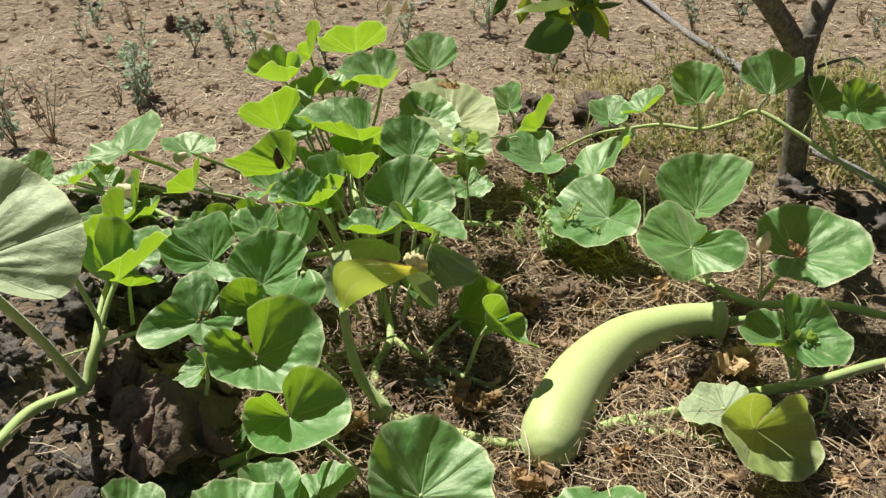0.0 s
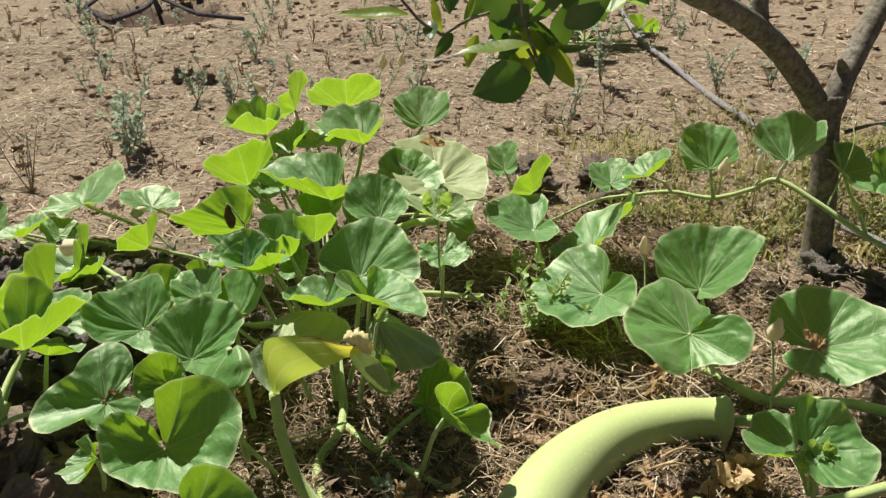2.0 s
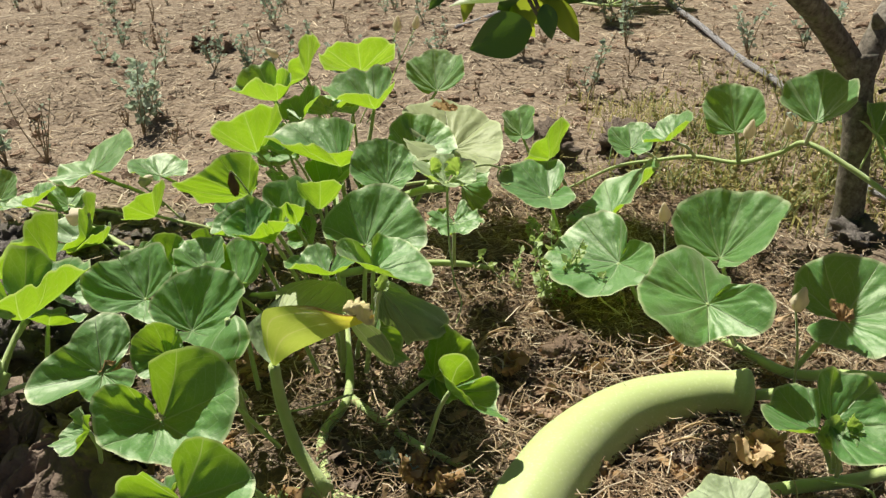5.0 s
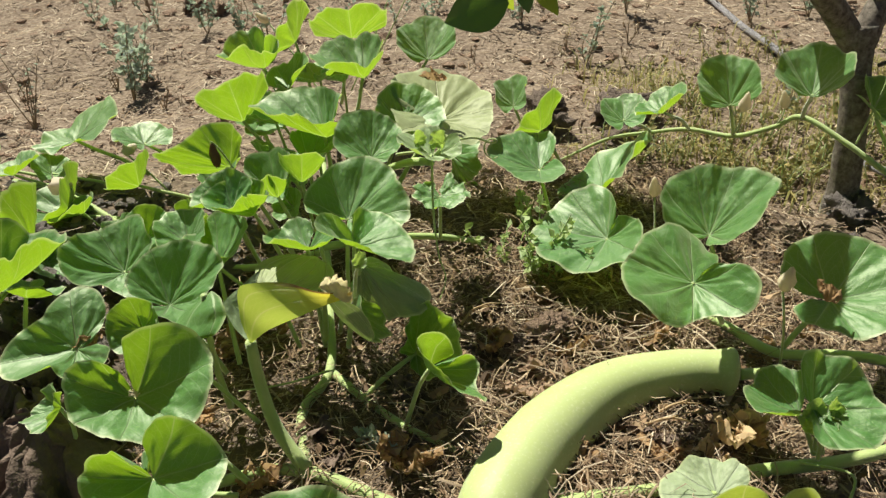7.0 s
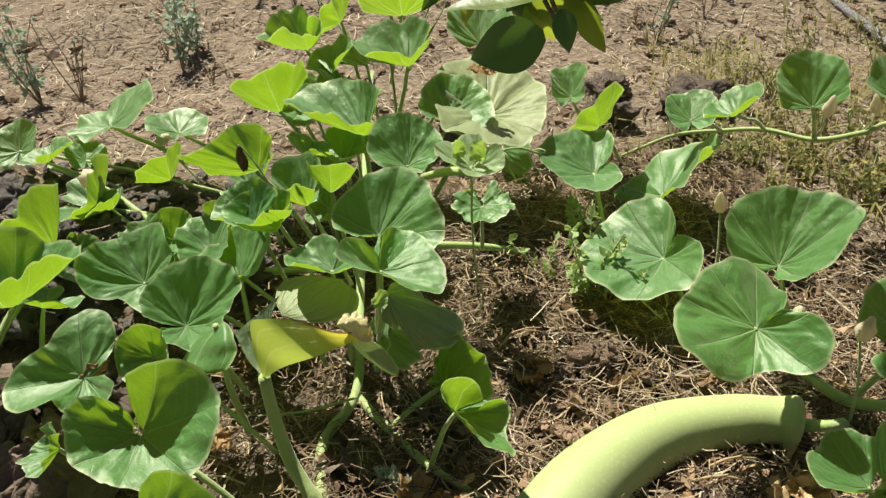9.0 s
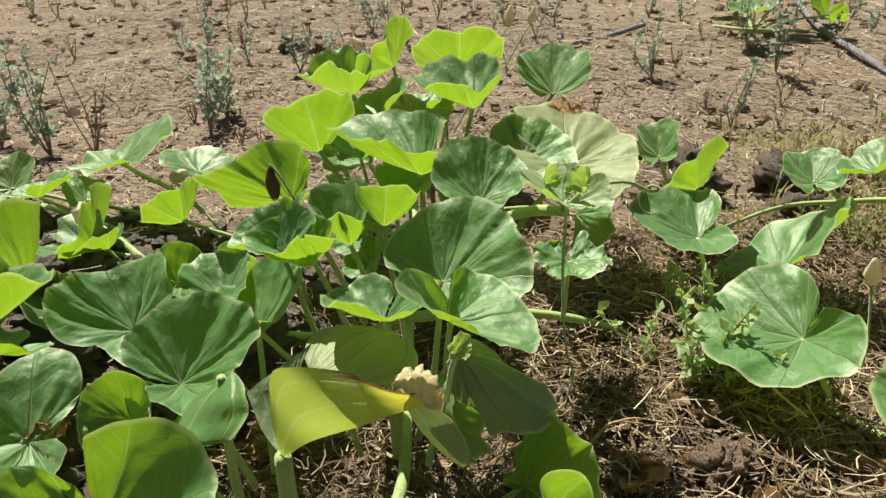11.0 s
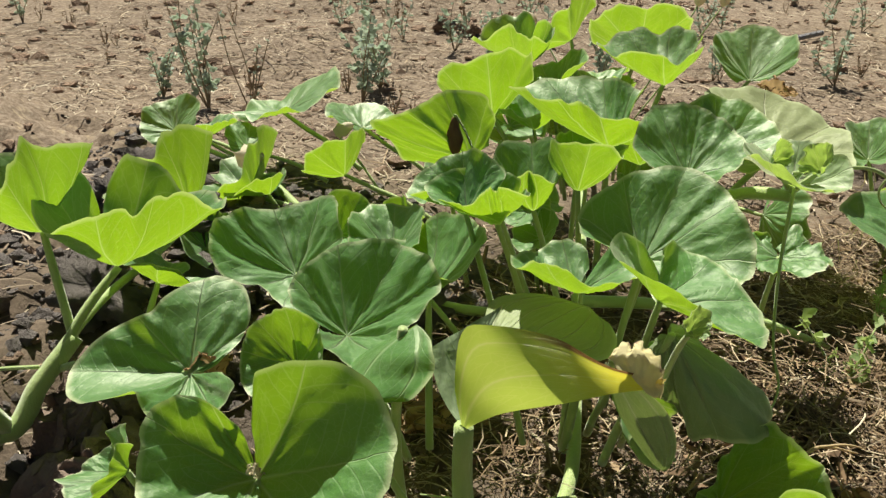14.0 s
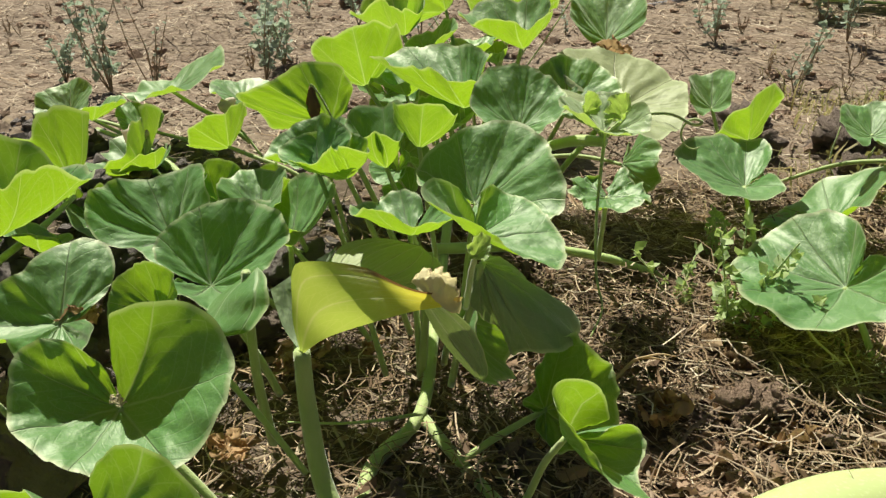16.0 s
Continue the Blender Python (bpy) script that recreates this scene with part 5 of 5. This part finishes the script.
rock("nut", "brown walnut shell on straw", "nut", 0.215, 1.615, 0.016, 4, M_NUT, -0.5, "nuts on the ground")
rock("clod", "round brown soil clod in straw", "clod", 0.275, 1.515, 0.028, 5, M_CLOD, -0.3, "loose clods")
rock("clod", "round brown soil clod in straw", "clod", 0.30, 1.545, 0.023, 6, M_CLOD, -0.3, "loose clods")
rock("clod", "dark clod on bare soil", "clod", -1.385, 3.36, 0.045, 7, M_CLOD, 0.4, "loose clods")
rock("clod", "dark clod on bare soil", "clod", -1.27, 3.33, 0.035, 8, M_CLOD, 0.4, "loose clods")
big = random.Random(21)
for k in range(46):
    x, y = big.uniform(-0.95, -0.34), big.uniform(0.78, 1.65)
    if k > 36:
        x, y = big.uniform(0.76, 1.15), big.uniform(1.80, 2.04)
    grey = k % 3 == 0
    rock("clod", "rough grey-brown clod of earth" if grey else "rough dark grey clod of earth", "clod", x, y, big.uniform(0.020, 0.052), 30 + k, M_CLOD_MID if grey else M_CLOD_DARK, 0.5, "dark clods")
for k in range(5):
    rock("clod", "rough grey-brown clod of earth", "clod", big.uniform(0.12, 0.42), big.uniform(2.28, 2.5), big.uniform(0.045, 0.075), 80 + k, M_CLOD_MID, 0.6, "dark clods")


middling = random.Random(8)
for k in range(120):
    x, y = middling.uniform(-1.0, -0.3), middling.uniform(0.78, 1.7)
    grey = k % 3 == 0
    rock("clod", "crumbly grey clod on the bank" if grey else "crumbly dark clod on the bank", "clod", x, y, middling.uniform(0.008, 0.022), 130 + k, M_CLOD_MID if grey else M_CLOD_DARK, 0.3, "dark clods")


def dead_leaf(name, label, m, width, seed, material, folds=(-50, -45, -40), crumple=0.12, pleat=0.03):
    verts, faces, flat = blade(width, *folds, 1.0, seed, (-15, -15), 168, crumple, pleat)
    ob = part(name, [m @ v for v in verts], faces, material)
    c = m.translation.copy()
    ob.data.transform(Matrix.Translation(-c))
    ob.location = c
    return tagged(ob, label, "dead leaf", "dead leaves")


dead_leaf("dead_leaf", "large withered brown leaf draped over clods", pose(-0.322, 1.055, 0.192, -22, 2, 172), 0.235, 301, M_DEAD, (-36, -32, -30), 0.18, 0.06)
dead_leaf("dead_leaf", "curled withered brown leaf edge on clods", pose(-0.42, 1.13, 0.165, 10, -18, 70), 0.15, 302, M_DEAD, (-30, -30, -20), 0.25)
dead_leaf("dead_leaf", "crisp tan leaf crumpled on straw", pose(0.575, 1.345, 0.055, 20, 10, 30), 0.062, 303, M_CRISP, (35, 55, 15), 0.2)
dead_leaf("dead_leaf", "pale curled dry leaf on straw", pose(0.545, 1.325, 0.06, 30, -20, 200), 0.075, 318, M_PALECRISP, (55, 60, 25), 0.25)
dead_leaf("dead_leaf", "pale curled dry leaf on straw", pose(0.582, 1.362, 0.058, 15, 30, 110), 0.06, 319, M_PALECRISP, (60, 45, 35), 0.3)
dead_leaf("dead_leaf", "pale folded dry leaf on straw", pose(0.522, 1.305, 0.05, -20, 15, 300), 0.055, 320, M_PALECRISP, (50, 30, 30), 0.3)
dead_leaf("dead_leaf", "tan-brown dry leaf beside the squash", pose(0.235, 1.425, 0.058, -12, 14, 50), 0.085, 321, M_TANLEAF, (-30, 25, -20), 0.2)
dead_leaf("dead_leaf", "tan-brown dry leaf beside the squash", pose(0.262, 1.392, 0.055, 14, -10, 150), 0.07, 322, M_TANLEAF, (30, -25, 15), 0.22)
dead_leaf("dead_leaf", "brown curled leaf among straw", pose(0.195, 1.475, 0.06, 24, 18, 250), 0.06, 323, M_CRISP, (45, 40, 30), 0.3)
dead_leaf("dead_leaf", "brown dry leaf flat on straw", pose(0.47, 1.33, 0.04, 10, -12, 140), 0.08, 304, M_CRISP, (30, -10, 12), 0.15)
dead_leaf("dead_leaf", "brown dry leaf beside clods", pose(0.32, 1.50, 0.045, 25, 10, 230), 0.06, 305, M_CRISP, (35, 40, 30), 0.35)
dead_leaf("dead_leaf", "dark brown leaf shrivelled among straw", pose(0.13, 1.66, 0.08, -20, 30, 60), 0.13, 306, M_DEAD, (-55, -50, -40), 0.28)
dead_leaf("dead_leaf", "dark brown leaf shrivelled under the vine", pose(0.20, 1.84, 0.09, -15, -20, 160), 0.12, 316, M_DEAD, (-40, -45, -30), 0.22)
dead_leaf("dead_leaf", "dark brown leaf shrivelled under the vine", pose(0.08, 1.80, 0.11, 10, 20, 20), 0.11, 317, M_DEAD, (-50, -45, -30), 0.25)
dead_leaf("dead_leaf", "dry tan leaf under the vine", pose(-0.20, 1.22, 0.055, 0, 20, 60), 0.045, 307, M_CRISP, (30, 20, 20), 0.3)
dead_leaf("dead_leaf", "yellow-brown dry leaf edge", pose(-0.01, 1.91, 0.345, 10, 10, 100), 0.05, 309, M_CRISP, (35, 30, 10), 0.25)
dead_leaf("dead_leaf", "shrivelled brown flower fallen on a leaf", pose(0.668, 1.487, 0.205, 10, 25, 60), 0.045, 310, M_CRISP, (50, 55, 40), 0.3)
dead_leaf("dead_leaf", "brown dry scrap caught in a leaf", pose(-0.295, 1.155, 0.222, 20, 15, 200), 0.05, 311, M_CRISP, (40, 30, 40), 0.25)
dead_leaf("dead_leaf", "dry scrap in the hollow of a leaf", pose(-0.196, 1.098, 0.206, 20, 5, 120), 0.016, 312, M_PETAL, (45, 40, 40), 0.3)


def twig(points):
    """A forked bleached root lying loose on the mulch."""
    points = [(x, y, surface(x, y) + z) for x, y, z in points]
    o = Vector(points[0])
    t = thing("dry_twig", "forked bleached dry twig on straw", "twig", points[0], "dry twigs")
    v, f = tube([Vector(p) - o for p in points], (0.0022, 0.0018, 0.0009), 6, 5, 0, 0.2)
    stem = part("stem", v, f, M_PALECRISP, t)
    mid = Vector(points[1]) - o
    v, f = tube((mid, mid + Vector((0.022, 0.004, 0.010)), mid + Vector((0.040, 0.014, 0.006))), (0.0015, 0.0012, 0.0006), 6, 5, 0, 0.2)
    part("side_shoot", v, f, M_PALECRISP, stem)


twig(((0.455, 1.372, 0.03), (0.480, 1.388, 0.045), (0.515, 1.412, 0.034)))
twig(((0.435, 1.345, 0.03), (0.470, 1.352, 0.044), (0.510, 1.368, 0.032)))
twig(((0.130, 1.505, 0.03), (0.150, 1.525, 0.045), (0.185, 1.545, 0.032)))
scraps = random.Random(5)
for k in range(46):
    x, y = scraps.uniform(-0.25, 0.85), scraps.uniform(1.0, 1.75)
    dead_leaf("dead_leaf", "small dry leaf scrap on straw", pose(x, y, surface(x, y) + 0.015, scraps.uniform(-30, 30), scraps.uniform(-30, 30), scraps.uniform(0, 360)), scraps.uniform(0.035, 0.075), 400 + k, scraps.choice((M_CRISP, M_DEAD, M_CRISP)), (scraps.uniform(-40, 50),) * 3, 0.3)


# ---- weeds ----
def leaflet(verts, faces, c, direction, length, width, rnd):
    d = direction.normalized()
    s = d.orthogonal().normalized()
    s = (Matrix.Rotation(rnd.uniform(0, 6.3), 3, d) @ s)
    up = d.cross(s)
    i = len(verts)
    verts += [c, c + d * length * 0.5 + s * width * 0.5 + up * length * 0.08, c + d * length + up * -length * 0.05, c + d * length * 0.5 - s * width * 0.5 + up * length * 0.08, c + d * length * 0.5]
    faces += [(i, i + 1, i + 4), (i + 1, i + 2, i + 4), (i + 2, i + 3, i + 4), (i + 3, i, i + 4)]


def weed(at, height, seed, label="grey-green weed in dry soil", leaf_size=0.022, stems=5, lean=0.5, material=None, stalk=None, density=16, name="weed", z=None):
    rnd = random.Random(seed)
    t = thing(name, label, "weed", (at[0], at[1], (surface(*at) if z is None else z) - 0.004), "field weeds")
    verts, faces = [], []
    for k in range(stems):
        a = rnd.uniform(0, 6.3)
        h = height * rnd.uniform(0.6, 1.05)
        out = lean * h * rnd.uniform(0.2, 1)
        tip = Vector((math.cos(a) * out, math.sin(a) * out, h))
        mid = tip * 0.5 + Vector((rnd.gauss(0, 0.08), rnd.gauss(0, 0.08), 0)) * h
        line = curve_points((Vector((0, 0, 0)), mid, tip), 6)
        v, f = tube((Vector((0, 0, 0)), mid, tip), (0.0020, 0.0010), 5, 4)
        part("stalk", v, f, stalk or M_WEED_STALK, t)
        for q in range(density):
            c = line[min(len(line) - 1, int(len(line) * (0.22 + 0.78 * rnd.random())))]
            d = Vector((rnd.gauss(0, 1), rnd.gauss(0, 1), rnd.gauss(0.5, 0.6)))
            size = leaf_size * rnd.uniform(0.45, 1.1)
            leaflet(verts, faces, c, d, size, size * 0.75, rnd)
            leaflet(verts, faces, c + d.normalized() * size * 0.4, d + Vector((rnd.gauss(0, 1), rnd.gauss(0, 1), 0.2)), size * 0.7, size * 0.5, rnd)
    tagged(part("foliage", verts, faces, material or M_WEED, t), kind="stuff")
    return t


weed((-1.126, 2.50), 0.24, 1, "tall grey-green weed in dry soil", 0.03, 7, 0.45)
weed((-0.997, 2.99), 0.17, 2, stems=5)
weed((-1.31, 2.13), 0.27, 3, "tall grey-green weed in dry soil", 0.028, 7, 0.5)
weed((-1.24, 2.20), 0.26, 4, "bare reddish weed stalks in dry soil", 0.012, 5, 0.35, density=5)
weed((-1.15, 2.62), 0.22, 5, leaf_size=0.03, stems=6)
weed((-1.48, 2.14), 0.12, 6)
weed((-1.16, 3.05), 0.17, 7)
weed((-0.06, 3.30), 0.20, 8)
weed((0.295, 3.42), 0.26, 9, "tall grey-green weed in dry soil", 0.026, 6)
weed((-0.592, 2.86), 0.14, 10)
weed((-1.22, 3.72), 0.14, 11)
weed((0.72, 3.45), 0.18, 12)
weed((0.226, 1.685), 0.15, 13, "grey-green herb among straw", 0.024, 6, 0.8, M_HERB, M_STEM, 17, "herb")
weed((0.255, 1.655), 0.09, 14, "grey-green herb among straw", 0.018, 4, 0.8, M_HERB, M_STEM, 14, "herb")
weed((0.075, 1.235), 0.05, 15, "small blue-green herb sprig", 0.014, 7, 1.0, M_WEED, M_STEM, 16, "herb")
weed((0.185, 1.83), 0.10, 16, "small herb with pale flower heads", 0.012, 5, 0.6, M_HERB, M_STEM, 20, "herb")
weed((0.155, 1.70), 0.08, 17, "small dark herb on straw", 0.02, 4, 0.8, M_HERB, M_STEM, 10, "herb")
lot = random.Random(77)
models = [weed((-1.7 - 0.3 * k, 3.3 + 0.4 * k), 0.12 + 0.02 * k, 100 + k, stems=4, density=12) for k in range(5)]
for k in range(95):
    x, y = lot.uniform(-3.6, 2.2), lot.uniform(2.45, 6.2)
    if y < 2.9 and -0.9 < x < 0.4:
        continue
    c = copy_thing(lot.choice(models), pose(x, y, surface(x, y) - 0.004, 0, 0, lot.uniform(0, 360)))
    c.scale = [lot.uniform(0.6, 1.15)] * 3
dry = [weed((-2.3 + 0.4 * k, 5.2), 0.07 + 0.015 * k, 120 + k, "dry brown weed stub in bare soil", 0.010, 4, 0.4, M_DRYWEED, M_WEED_STALK, 6, "dry_weed") for k in range(4)]
for k in range(130):
    x, y = lot.uniform(-3.0, 1.8), lot.uniform(2.1, 5.2)
    if y < 2.7 and -0.9 < x < 0.4:
        continue
    d = copy_thing(lot.choice(dry), pose(x, y, surface(x, y) - 0.004, 0, 0, lot.uniform(0, 360)))
    d.scale = [lot.uniform(0.5, 1.1)] * 3
for k in range(64):
    x, y = lot.uniform(0.35, 1.35), lot.uniform(2.12, 3.0)
    if k > 30:
        x, y = lot.uniform(0.42, 1.05), lot.uniform(2.1, 2.5)
    weed((x, y), lot.uniform(0.06, 0.15), 200 + k, "yellow-green herb under the lemon tree", 0.016, 4, 0.7, M_GRASS, M_STEM, 12, "herb")


# ---- stuff: straw, chaff, grass, small clods ----
def straw(name, label, n, area, size, thick, material, seed, lift=0.0, curl=0.5, steep=0.35, inside=None):
    rnd = random.Random(seed)
    verts, faces = [], []
    made = 0
    while made < n:
        x, y = rnd.uniform(area[0], area[1]), rnd.uniform(area[2], area[3])
        if inside and rnd.random() > inside(x, y):
            continue
        made += 1
        length = size * rnd.uniform(0.35, 1.4)
        a, rise = rnd.uniform(0, 6.3), rnd.gauss(0.05, steep * 0.5)
        bend = rnd.gauss(0, curl)
        c = Vector((x, y, surface(x, y) + 0.003 + lift * rnd.random() ** 2))
        w = thick * rnd.uniform(0.6, 1.4)
        i = len(verts)
        for k in range(4):
            d = Vector((math.cos(a), math.sin(a), rise))
            s = Vector((-math.sin(a), math.cos(a), 0)) * w
            r = w * (1 - 0.2 * k)
            verts.extend((c - s, c + s, c + Vector((0, 0, r * 0.7))))
            c = c + d * length / 3
            a += bend
            rise -= 0.5 * rise
        for k in range(3):
            b = i + k * 3
            for e in range(3):
                q = (e + 1) % 3
                faces.append((b + e, b + q, b + 3 + q, b + 3 + e))
    ob = part(name, verts, faces, material, smooth=False)
    return tagged(ob, label, "straw", kind="stuff")


def in_bed(x, y):
    return max(0.05, 1 - ((x - 0.2) / 0.75) ** 2 - ((y - 1.5) / 0.78) ** 2) * (1 - 0.8 * smooth_step(-0.3, -0.55, x)) * (0.5 + 0.5 * smooth_step(0.15, 0.4, x))


def out_of_bed(x, y):
    return 0.08 if -0.5 < x < 0.62 and y < 2.28 else 1.0


straw("straw_mulch", "tangled brown straw mulch under the vines", 20000, (-0.55, 1.0, 0.75, 2.3), 0.05, 0.0007, M_STRAW, 1, 0.035, 0.55, 0.5, in_bed)
straw("straw_mulch", "pale curly roots and stems among the mulch", 2600, (-0.5, 0.95, 0.8, 2.0), 0.07, 0.0007, M_CHAFF, 2, 0.045, 0.8, 0.8, in_bed)
straw("straw_mulch", "matted brown straw behind the squash", 5200, (-0.05, 0.62, 1.55, 2.2), 0.055, 0.0008, M_STRAW, 7, 0.03, 0.5, 0.4)
straw("straw_mulch", "flat dry pale stalks lying on the mulch", 420, (-0.3, 0.95, 0.85, 2.1), 0.10, 0.0017, M_CHAFF, 6, 0.03, 0.3, 0.3, in_bed)
straw("chaff", "sun-bleached chaff scattered on bare soil", 24000, (-2.6, 1.7, 1.75, 4.2), 0.040, 0.0012, M_CHAFF, 3, 0.003, 0.25, 0.05, out_of_bed)
straw("chaff", "sun-bleached chaff scattered on far bare soil", 9000, (-5, 3.5, 3.6, 8.0), 0.07, 0.0022, M_CHAFF, 4, 0.004, 0.25, 0.05)
straw("chaff", "dark weathered stalks on bare soil", 2600, (-2.6, 1.7, 1.9, 4.4), 0.07, 0.0016, M_STRAW, 9, 0.012, 0.2, 0.15, out_of_bed)
straw("chaff", "straw bits on dark clods", 900, (-1.0, -0.3, 0.75, 1.75), 0.045, 0.001, M_CHAFF, 5, 0.01, 0.4, 0.3)


def gravel(name, label, n, area, lo, hi, seed, material):
    rnd = random.Random(seed)
    models = [lump(1.0, k, 1, 0.55, 0.6) for k in range(6)]
    verts, faces = [], []
    for k in range(n):
        x, y = rnd.uniform(area[0], area[1]), rnd.uniform(area[2], area[3])
        r = lo + (hi - lo) * rnd.random() ** 5
        v, f = models[k % 6]
        turn = Matrix.Translation((x, y, surface(x, y) + r * 0.15)) @ Matrix.Rotation(rnd.uniform(0, 6.3), 4, "Z") @ Matrix.Diagonal((r, r * rnd.uniform(0.7, 1), r, 1))
        faces += [tuple(i + len(verts) for i in g) for g in f]
        verts += [turn @ p for p in v]
    tagged(part(name, verts, faces, material, smooth=False), label, "soil", kind="stuff")


gravel("crumbs", "crumbled soil and small clods", 2600, (-1.3, 1.2, 0.7, 2.4), 0.003, 0.014, 1, M_CLOD)
gravel("crumbs", "crumbled dark soil on the bank", 3800, (-1.1, -0.28, 0.75, 1.8), 0.003, 0.02, 2, M_CLOD_DARK)
gravel("crumbs", "small clods over the dry field", 7000, (-3.6, 2.4, 1.9, 6.0), 0.004, 0.03, 3, M_CLOD)


def litter(n, area, seed):
    """Flakes of rotted leaf lying every way among the straw."""
    rnd = random.Random(seed)
    verts, faces = [], []
    for k in range(n):
        x, y = rnd.uniform(area[0], area[1]), rnd.uniform(area[2], area[3])
        if rnd.random() > in_bed(x, y):
            continue
        m = Matrix.Translation((x, y, surface(x, y) + rnd.uniform(0.004, 0.03))) @ pose(0, 0, 0, rnd.gauss(0, 28), rnd.gauss(0, 28), rnd.uniform(0, 360))
        w, h = rnd.uniform(0.002, 0.008), rnd.uniform(0.006, 0.018)
        i = len(verts)
        verts += [m @ Vector(p) for p in ((-w, -h, 0), (w * 0.8, -h * 0.8, h * 0.2), (w, h * 0.7, -h * 0.1), (0, h, h * 0.3), (-w * 0.9, h * 0.5, 0), (0, 0, h * 0.25))]
        faces += [(i + q, i + (q + 1) % 5, i + 5) for q in range(5)]
    tagged(part("leaf_litter", verts, faces, M_LITTER, smooth=False), "brown flakes of rotted leaf in the mulch", "litter", kind="stuff")


litter(6500, (-0.5, 0.95, 0.8, 2.3), 1)


def grass(n, area, seed):
    rnd = random.Random(seed)
    verts, faces = [], []
    for k in range(n):
        x, y = rnd.uniform(area[0], area[1]), rnd.uniform(area[2], area[3])
        away = math.hypot((x - 0.9) / 0.75, (y - 2.45) / 0.8)
        if away + 0.9 * noise.noise(Vector((x * 4, y * 4, 2))) > rnd.uniform(0.3, 1.1):
            continue
        c = Vector((x, y, surface(x, y)))
        a, h, w = rnd.uniform(0, 6.3), rnd.uniform(0.02, 0.085), rnd.uniform(0.001, 0.0028)
        out = Vector((math.cos(a), math.sin(a), 0))
        s = Vector((-math.sin(a), math.cos(a), 0)) * w
        i = len(verts)
        verts += [c - s, c + s, c + out * h * 0.2 + Vector((0, 0, h * 0.6)) + s * 0.8, c + out * h * 0.2 + Vector((0, 0, h * 0.6)) - s * 0.8, c + out * h * rnd.uniform(0.5, 1.3) + Vector((0, 0, h * rnd.uniform(0.5, 0.95)))]
        faces += [(i, i + 1, i + 2, i + 3), (i + 3, i + 2, i + 4)]
    tagged(part("grass", verts, faces, M_GRASS), "thin yellow-green grass round the lemon tree", "grass", kind="stuff")


grass(9000, (0.1, 1.9, 2.05, 3.6), 1)
